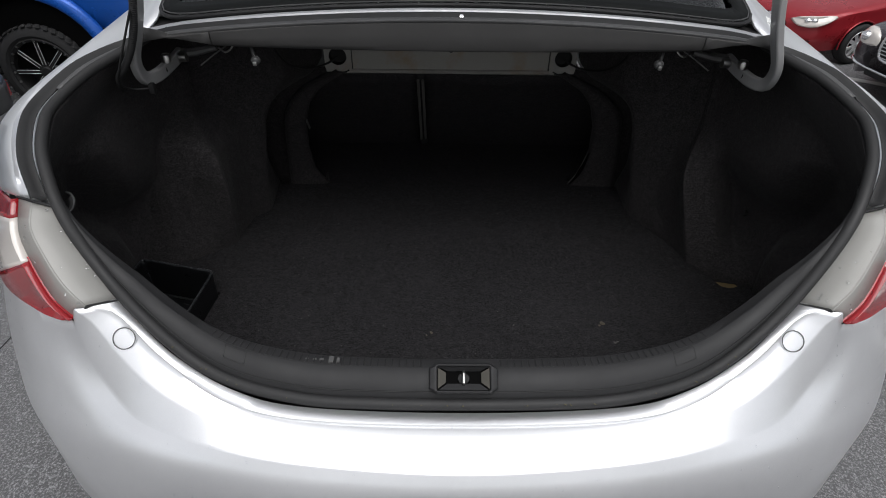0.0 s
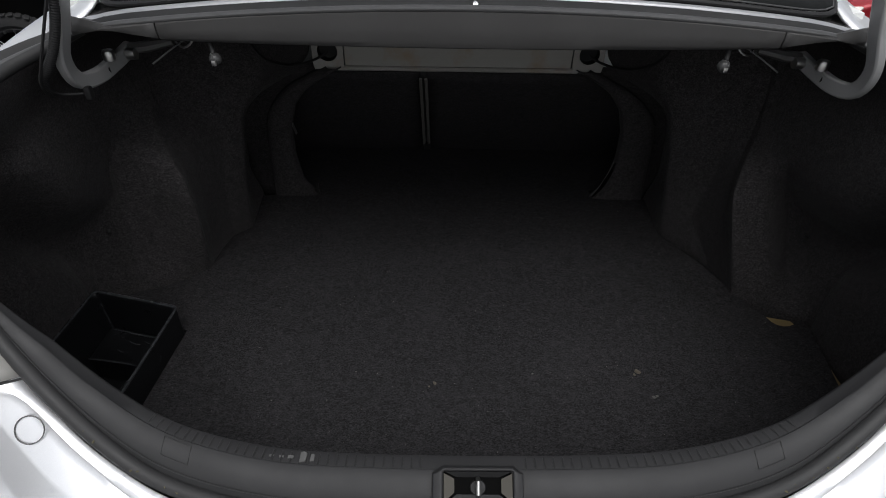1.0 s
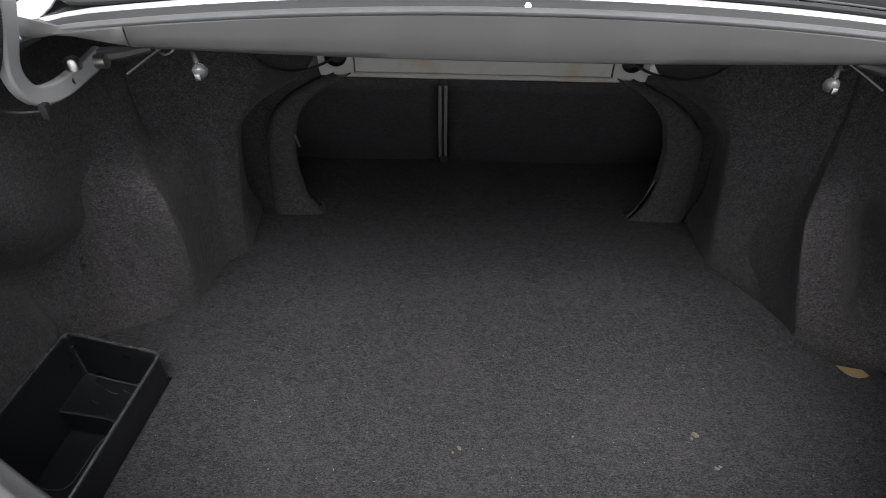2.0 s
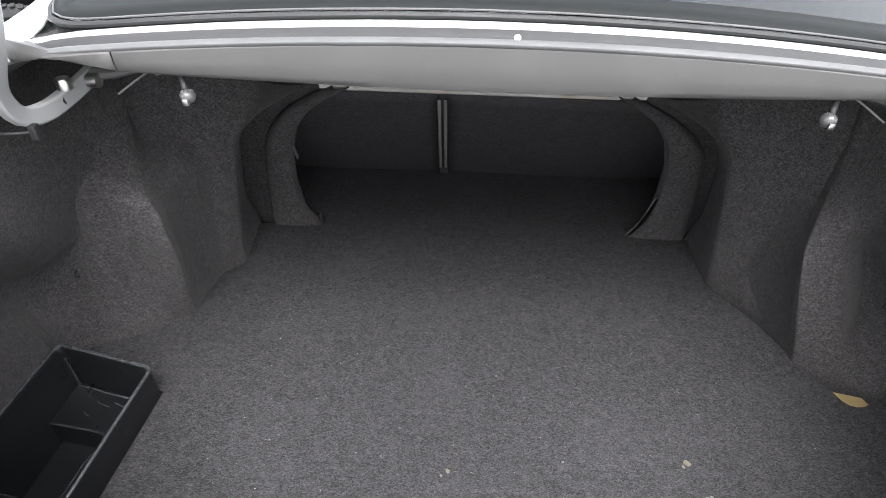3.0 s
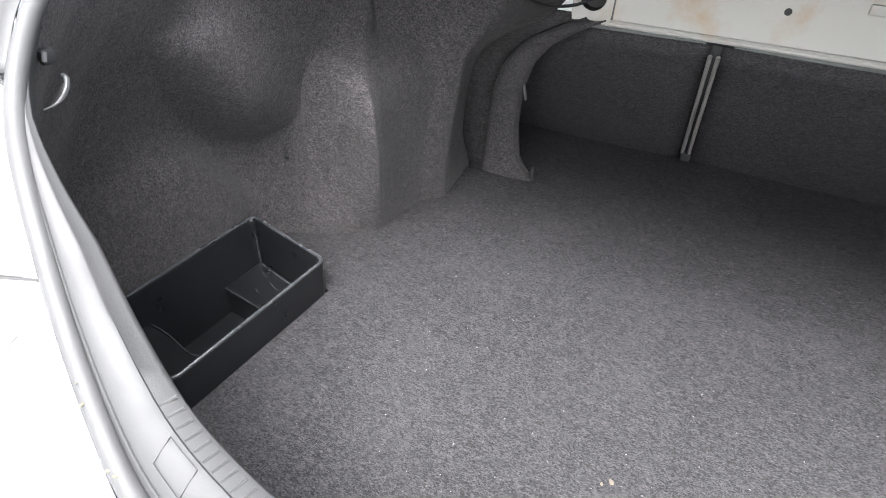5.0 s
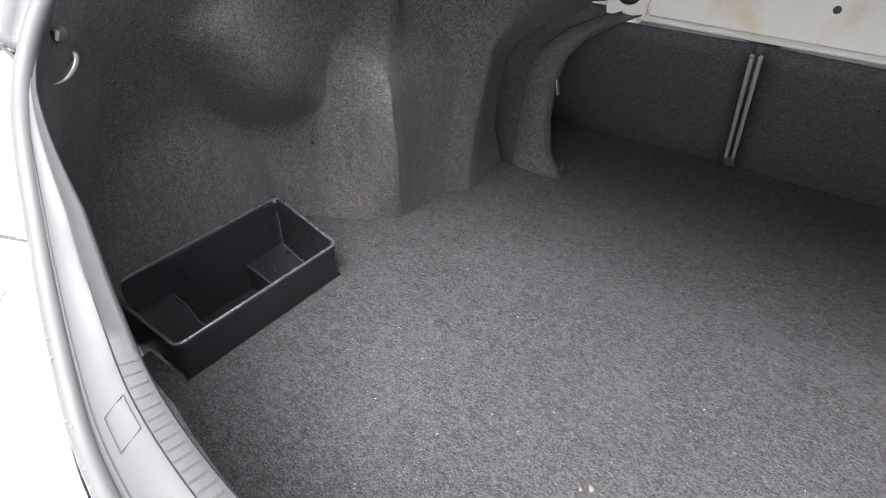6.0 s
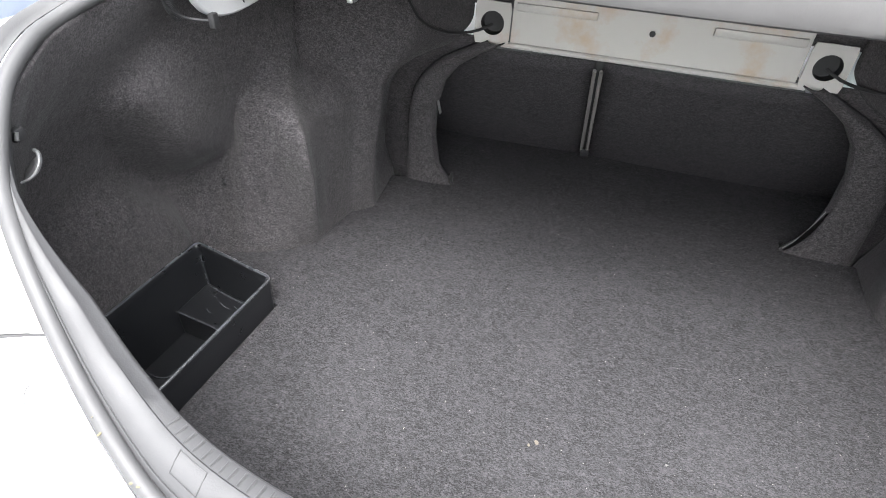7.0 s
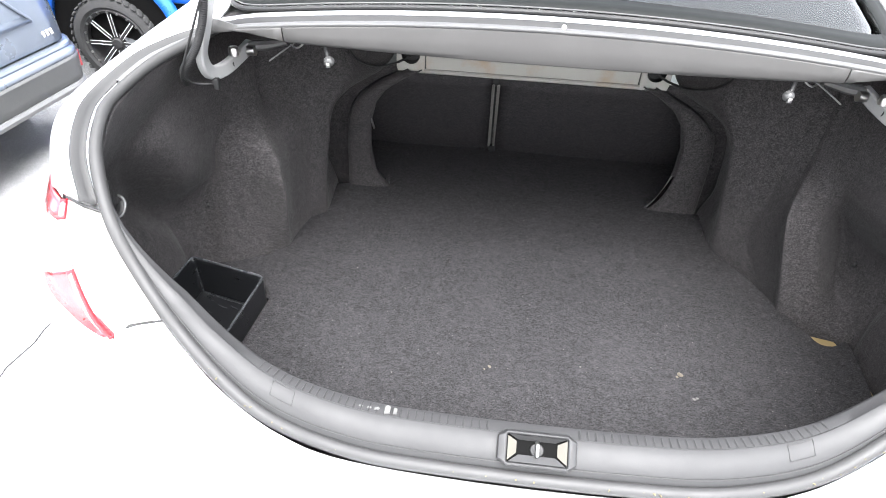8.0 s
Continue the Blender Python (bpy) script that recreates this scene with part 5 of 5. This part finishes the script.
    part("underside", box_bm((3.9, 1.6, 0.10), (-2.1, 0, 0.36), 0.02), M_BLACK, v, "black underside")
    for x in (-0.85, -3.5):
        for y, f in ((-0.80, 0), (0.80, 180)):
            wheel(v, (x, y, 0.34), 0.34, 0.22, (M_ALLOY, None), 5, f, M_TYRE)


M_CLAD_PALE = plastic("pale_grey_cladding", (0.12, 0.12, 0.122), 0.5)
suv()


def lens_bm(outline, bulge):
    """A bulged lens over a closed outline."""
    mid = sum((Vector(p) for p in outline), Vector()) / len(outline)
    rings = []
    for w, b in ((1.0, -0.4), (1.0, 0.0), (0.93, 0.5), (0.75, 0.82), (0.4, 1.0), (0.02, 1.05)):
        rings.append([mid.lerp(Vector(p), w) + Vector(bulge) * b for p in outline])
    return grid_bm(rings, True)


def red_sedan():
    """Red sedan; its nose faces -x."""
    v = thing("red_sedan", "wine red sedan with silver wheel covers, nose out", "car", (3.37, 5.32, -0.53))
    v.scale = (0.61, 0.61, 0.61)
    v.rotation_euler = (0, 0, radians(16))
    st = [(-0.10, [(0.30, 0.30), (0.40, 0.40), (0.38, 0.52), (0.30, 0.60), (0.0, 0.64)]), (-0.06, [(0.48, 0.26), (0.56, 0.40), (0.54, 0.52), (0.46, 0.64), (0.0, 0.68)]), (0.0, [(0.58, 0.22), (0.68, 0.40), (0.66, 0.54), (0.58, 0.67), (0.0, 0.71)]), (0.14, [(0.70, 0.20), (0.79, 0.40), (0.78, 0.55), (0.70, 0.72), (0.0, 0.76)]), (0.36, [(0.78, 0.20), (0.85, 0.42), (0.84, 0.60), (0.76, 0.77), (0.0, 0.81)]),
          (0.7, [(0.82, 0.22), (0.885, 0.5), (0.87, 0.68), (0.79, 0.82), (0.0, 0.86)]), (1.2, [(0.84, 0.22), (0.90, 0.55), (0.88, 0.76), (0.82, 0.90), (0.0, 0.95)]), (1.5, [(0.84, 0.24), (0.90, 0.55), (0.88, 0.80), (0.80, 0.95), (0.0, 1.01)]), (4.3, [(0.84, 0.24), (0.90, 0.55), (0.88, 0.80), (0.80, 0.97), (0.0, 1.03)]), (4.7, [(0.75, 0.3), (0.82, 0.55), (0.80, 0.78), (0.72, 0.92), (0.0, 0.97)])]
    shell(v, st, M_MAROON, "body", "wine red body", 26)
    shell(v, [(1.40, [(0.76, 0.92), (0.70, 0.97), (0.0, 1.02)]), (2.1, [(0.78, 0.95), (0.60, 1.36), (0.0, 1.43)]), (3.3, [(0.78, 0.95), (0.60, 1.38), (0.0, 1.45)]), (4.0, [(0.74, 0.95), (0.64, 1.02), (0.0, 1.06)])], M_GLASSDARK, "cabin", "dark cabin windows")
    for s in (-1, 1):
        outline = curve_through([(-0.075, s * 0.38, 0.635), (-0.03, s * 0.54, 0.700), (0.11, s * 0.72, 0.738), (0.36, s * 0.83, 0.752), (0.28, s * 0.855, 0.685), (0.11, s * 0.81, 0.605), (-0.01, s * 0.70, 0.570), (-0.07, s * 0.53, 0.572), (-0.075, s * 0.38, 0.635)], 33)[:-1]
        lamp = part("headlight", lens_bm(outline, (-0.045, s * 0.045, 0.022)), M_PALELENS, v, "clear almond-shaped headlight")
        for w in (0.35, 0.65):
            part("reflector_bowl", blob_bm((0.05, 0.05, 0.04), Matrix.Translation(Vector((-0.045, s * 0.55, 0.645)).lerp(Vector((0.13, s * 0.80, 0.68)), w) + Vector((-0.022, s * 0.020, 0.010)))), M_CHROME, lamp)
        fog = part("fog_recess", lens_bm(curve_through([(-0.08, s * 0.46, 0.37), (-0.03, s * 0.65, 0.385), (0.07, s * 0.77, 0.375), (0.03, s * 0.71, 0.325), (-0.07, s * 0.52, 0.315), (-0.08, s * 0.46, 0.37)], 20)[:-1], (-0.016, s * 0.014, 0)), M_SHADEDRED, v, "bumper recess, its shade put into a dark red")
        for h in (0.335, 0.352):
            part("recess_bar", tube_bm([(-0.10, s * 0.50, h), (-0.05, s * 0.65, h + 0.004), (0.03, s * 0.74, h + 0.006)], 0.006, 6), M_MAROON, fog)
        part("door_mirror", blob_bm((0.10, 0.12, 0.075), pose(1.55, s * 0.98, 0.98, 0, 0, 0)), M_MAROON, v, "red door mirror")
        part("wing_seam", tube_bm([(0.36, s * 0.795, 0.745), (0.7, s * 0.83, 0.792), (1.2, s * 0.86, 0.845)], 0.004, 6), M_BLACK, v)
        for x in (0.88, 3.6):
            arch = [(x + 0.355 * math.cos(radians(a)), s * 0.905, 0.31 + 0.355 * math.sin(radians(a))) for a in range(-10, 191, 10)]
            # flat near-black sheet on the body side stands in for the arch's shade
            part("arch_shade", grid_bm([arch, [(x + (p[0] - x) * 0.02, p[1], 0.31) for p in arch]]), M_VOID, v, "near-black sheet standing for the shaded wheel arch")
            part("arch_lip", tube_bm(arch, 0.012, 8), M_MAROON, v)
    grille = part("grille", box_bm((0.05, 0.58, 0.085), (-0.090, 0, 0.585), 0.02, 3), M_BLACK, v, "black grille with chrome bars")
    for k in range(4):
        part("bar", box_bm((0.02, 0.55, 0.010), (-0.115, 0, 0.552 + 0.022 * k), 0.003), M_CHROME, grille)
    part("emblem", blob_bm((0.02, 0.05, 0.04), pose(-0.118, 0, 0.60)), M_CHROME, grille, "plain oval emblem")
    part("lower_intake", box_bm((0.05, 0.62, 0.05), (-0.078, 0, 0.36), 0.015), M_BLACK, v, "dark lower intake")
    part("windscreen_label", box_bm((0.06, 0.09, 0.003), (1.72, -0.42, 1.185), 0.001, 1, pose(0, 0, 0, 12, -32, 0)), M_PALE, v, "small white label on the windscreen")
    for x in (0.88, 3.6):
        for y, f in ((-0.855, 0), (0.855, 180)):
            wheel(v, (x, y, 0.31), 0.31, 0.20, (M_COVER, None), 9, f, M_TYRE, 0.70, 0.055)


M_COVER = material("silver_wheel_cover", (0.55, 0.55, 0.56), 0.35, 0.5)
# Darker copy of the body red: the bumper recess's shade put into colour.
M_SHADEDRED = plastic("shaded_red_plastic", (0.05, 0.008, 0.010), 0.5)
red_sedan()


def dark_car():
    """Dark saloon with a tall chrome-framed grille; its nose faces -x."""
    v = thing("dark_sedan", "dark plum-grey sedan with a chrome framed grille", "car", (3.71, 3.83, -0.53))
    v.scale = (0.66, 0.66, 0.66)
    v.rotation_euler = (0, 0, radians(13))
    st = [(-0.03, [(0.45, 0.34), (0.58, 0.5), (0.56, 0.68), (0.42, 0.78), (0.0, 0.82)]), (0.0, [(0.62, 0.28), (0.72, 0.5), (0.70, 0.68), (0.58, 0.79), (0.0, 0.84)]), (0.08, [(0.72, 0.25), (0.82, 0.48), (0.80, 0.68), (0.68, 0.81), (0.0, 0.87)]), (0.22, [(0.80, 0.25), (0.88, 0.5), (0.86, 0.70), (0.76, 0.84), (0.0, 0.90)]), (0.6, [(0.84, 0.26), (0.92, 0.55), (0.90, 0.76), (0.80, 0.90), (0.0, 0.96)]), (1.4, [(0.86, 0.26), (0.94, 0.6), (0.92, 0.82), (0.84, 1.0), (0.0, 1.05)]), (4.4, [(0.86, 0.26), (0.94, 0.6), (0.92, 0.82), (0.85, 1.0), (0.0, 1.05)]), (4.9, [(0.76, 0.3), (0.84, 0.6), (0.80, 0.8), (0.74, 0.95), (0.0, 1.0)])]
    shell(v, st, M_DUSK, "body", "dark plum-grey body", 26)
    shell(v, [(1.5, [(0.76, 0.98), (0.70, 1.03), (0.0, 1.06)]), (2.2, [(0.8, 0.98), (0.62, 1.36), (0.0, 1.44)]), (3.5, [(0.8, 0.98), (0.62, 1.36), (0.0, 1.44)]), (4.2, [(0.75, 0.98), (0.68, 1.03), (0.0, 1.07)])], M_GLASSDARK, "cabin", "dark cabin windows")
    ring = curve_through([(-0.045, 0.0, 0.525), (-0.04, 0.26, 0.53), (-0.03, 0.365, 0.56), (-0.03, 0.40, 0.66), (-0.03, 0.385, 0.775), (-0.035, 0.33, 0.800), (-0.045, 0.0, 0.805), (-0.035, -0.33, 0.800), (-0.03, -0.385, 0.775), (-0.03, -0.40, 0.66), (-0.03, -0.365, 0.56), (-0.04, -0.26, 0.53), (-0.045, 0.0, 0.525)], 60)
    grille = part("grille", box_bm((0.05, 0.78, 0.26), (-0.018, 0, 0.665), 0.04, 3), M_BLACK, v, "black grille in a chrome frame")
    part("frame", tube_bm(ring, 0.020, 10), M_CHROME, grille, "chrome frame")
    for k in range(6):
        part("bar", tube_bm([(-0.048, -0.37, 0.56 + 0.041 * k), (-0.056, 0, 0.56 + 0.041 * k), (-0.048, 0.37, 0.56 + 0.041 * k)], 0.006, 6), M_ALLOY, grille)
    for s in (-1, 1):
        outline = curve_through([(-0.02, s * 0.45, 0.66), (-0.01, s * 0.44, 0.76), (0.04, s * 0.54, 0.815), (0.16, s * 0.70, 0.82), (0.22, s * 0.80, 0.77), (0.14, s * 0.80, 0.69), (0.04, s * 0.72, 0.635), (-0.01, s * 0.58, 0.63), (-0.02, s * 0.45, 0.66)], 33)[:-1]
        lamp = part("headlight", lens_bm([(x - 0.030, y + s * 0.026, h + 0.006) for x, y, h in outline], (-0.045, s * 0.035, 0.014)), M_PALELENS, v, "clear headlight")
        part("reflector_bowl", blob_bm((0.07, 0.07, 0.06), pose(-0.035, s * 0.655, 0.735)), M_CHROME, lamp)
        for x in (0.95, 3.9):
            part("arch_lip", tube_bm([(x + 0.38 * math.cos(radians(a)), s * 0.935, 0.34 + 0.38 * math.sin(radians(a))) for a in range(-10, 191, 10)], 0.02, 8), M_BLACK, v)
    part("chrome_strip", tube_bm(curve_through([(0.22, -0.90, 0.43), (0.02, -0.76, 0.41), (-0.06, -0.5, 0.40), (-0.075, 0, 0.40), (-0.06, 0.5, 0.40), (0.02, 0.76, 0.41), (0.22, 0.90, 0.43)], 30), 0.016, 8), M_CHROME, v, "chrome strip along the bumper")
    part("lower_intake", box_bm((0.05, 0.95, 0.07), (-0.015, 0, 0.335), 0.02), M_BLACK, v, "dark lower intake")
    for x in (0.95, 3.9):
        for y, f in ((-0.83, 0), (0.83, 180)):
            wheel(v, (x, y, 0.34), 0.34, 0.22, (M_ALLOY, None), 7, f, M_TYRE)


dark_car()

# parking bay lines
for y, slope in ((5.47, -0.62), (0.9, 0.0)):
    rows = [[(2.3 + 0.5 * k, y + dy + slope * 0.5 * k, lot_height(2.3 + 0.5 * k, y + dy + slope * 0.5 * k) + 0.004) for dy in (-0.05, 0.05)] for k in range(11)]
    line = part("bay_line", grid_bm(rows), M_LINE, None, "worn white parking bay line on the asphalt", False, thick=0.002)
    tagged(line, category="road marking", group="parking bay lines", kind="structure")


# ---- small things in the boot and on the paint ----
M_LEAF = plastic("dry_leaf", (0.070, 0.060, 0.046), 0.8, 300, 0.4)
M_GRIT = plastic("pale_grit", (0.065, 0.064, 0.061), 0.8, 300, 0.4)
M_SCUFF = plastic("worn_plastic", (0.070, 0.070, 0.069), 0.6, 200, 0.3)
M_LINT = plastic("grey_lint", (0.10, 0.096, 0.092), 0.9, 300, 0.3)
M_DROP = glass("water_drop", (0.97, 0.98, 1.0))


def crumb(x, y, size, mat, label):
    bm = bmesh.new()
    bmesh.ops.create_icosphere(bm, subdivisions=2, radius=size)
    for v in bm.verts:
        k = 1 + 0.45 * noise.noise(v.co * (1.3 / size) + Vector((x * 40, y * 40, 0)))
        v.co = Vector((v.co.x * k, v.co.y * k * 0.75, v.co.z * 0.35 * k))
    moved(bm, pose(x, y, FLOOR + size * 0.22, 0, 0, 137 * x * 10))
    ob = part("crumb", bm, mat, None, label)
    return tagged(ob, category="crumb", group="crumbs on the boot mat")


crumb(0.362, 0.359, 0.0065, M_LEAF, "tan scrap of dry leaf on the boot mat")
crumb(0.354, 0.352, 0.0032, M_LEAF, "tan scrap of dry leaf on the boot mat")
crumb(-0.049, 0.326, 0.0042, M_LEAF, "small tan crumb on the boot mat")
crumb(-0.060, 0.318, 0.0026, M_LEAF, "small tan crumb on the boot mat")
crumb(0.378, 0.297, 0.0040, M_GRIT, "pale crumb on the boot mat")
crumb(0.385, 0.300, 0.0030, M_GRIT, "pale crumb on the boot mat")
crumb(0.148, 0.352, 0.0022, M_GRIT, "pale crumb on the boot mat")

rng = random.Random(7)
lint = bmesh.new()
for k in range(70):
    x, y = rng.uniform(-0.5, 0.68), rng.uniform(0.08, 0.95) ** 1.2
    r = rng.uniform(0.0004, 0.0010)
    m = pose(x, y, FLOOR + 0.001, 0, 0, rng.uniform(0, 180)) @ Matrix.Diagonal((r * rng.uniform(1, 2.5), r, r * 0.5, 1))
    bmesh.ops.create_icosphere(lint, subdivisions=1, radius=1.0, matrix=m)
lint_ob = part("lint", lint, M_LINT, None, "specks of pale lint and grit on the mat")
tagged(lint_ob, category="lint", kind="stuff")

# worn pale scuffs on the sill
for x, y, w, d in ((-0.203, -0.0105, 0.008, 0.014), (-0.192, -0.0115, 0.005, 0.010), (-0.218, -0.0105, 0.007, 0.004), (-0.229, -0.0100, 0.006, 0.003), (-0.241, -0.0090, 0.006, 0.003)):
    part("scuff", slab_bm([(x - w / 2, y - d / 2), (x + w / 2.4, y - d / 2.3), (x + w / 2, y + d / 3), (x, y + d / 2), (x - w / 2.2, y + d / 2.5)], 0.7455, 0.7492), M_SCUFF, sill, "worn pale scuff mark")

# dirt and moss caught along the seal
M_MOSS = plastic("dry_moss", (0.07, 0.062, 0.035), 0.9, 300, 0.4)
moss = bmesh.new()
for k in range(34):
    q = STRIP[rng.randrange(35, len(STRIP) - 35)]
    r = rng.uniform(0.0006, 0.0017)
    m = pose(q.x + rng.uniform(-0.006, 0.006), q.y - 0.0065 + rng.uniform(-0.002, 0.002), q.z + 0.0068, 0, 0, rng.uniform(0, 180)) @ Matrix.Diagonal((r * rng.uniform(1, 2.2), r, r * 0.6, 1))
    bmesh.ops.create_icosphere(moss, subdivisions=1, radius=1.0, matrix=m)
tagged(part("moss", moss, M_MOSS, None, "crumbs of dry moss caught along the boot seal"), category="moss", kind="stuff")

# rain drops standing on the painted tail
drops = bmesh.new()
for ob in [o for o in sedan.children if o.name.split(".")[0] in ("bumper", "quarter_panel", "tail_panel", "tail_light")]:
    polys = [p for p in ob.data.polygons if p.center.y < 0.5 and p.center.z > 0.5 and (p.normal.z > 0.1 or p.normal.y < 0)]
    weights = [p.area for p in polys]
    for p in rng.choices(polys, weights, k=150 if ob.name == "bumper" else 16):
        c = [ob.data.vertices[i].co for i in p.vertices]
        q = c[0].lerp(c[1], rng.random()).lerp(c[3].lerp(c[2], rng.random()), rng.random()) if len(c) == 4 else p.center
        n = p.normal if p.normal.z > 0 or p.normal.y < 0 else -p.normal
        r = rng.uniform(0.0008, 0.0026)
        m = Matrix.Translation(q + n * 0.0021) @ n.to_track_quat('Z', 'Y').to_matrix().to_4x4() @ Matrix.Diagonal((r, r * rng.uniform(1, 1.6), r * 0.5, 1))
        bmesh.ops.create_icosphere(drops, subdivisions=1, radius=1.0, matrix=m)
drop_ob = part("rain_drops", drops, M_DROP, None, "rain drops standing on the silver paint")
tagged(drop_ob, category="water drops", kind="stuff")
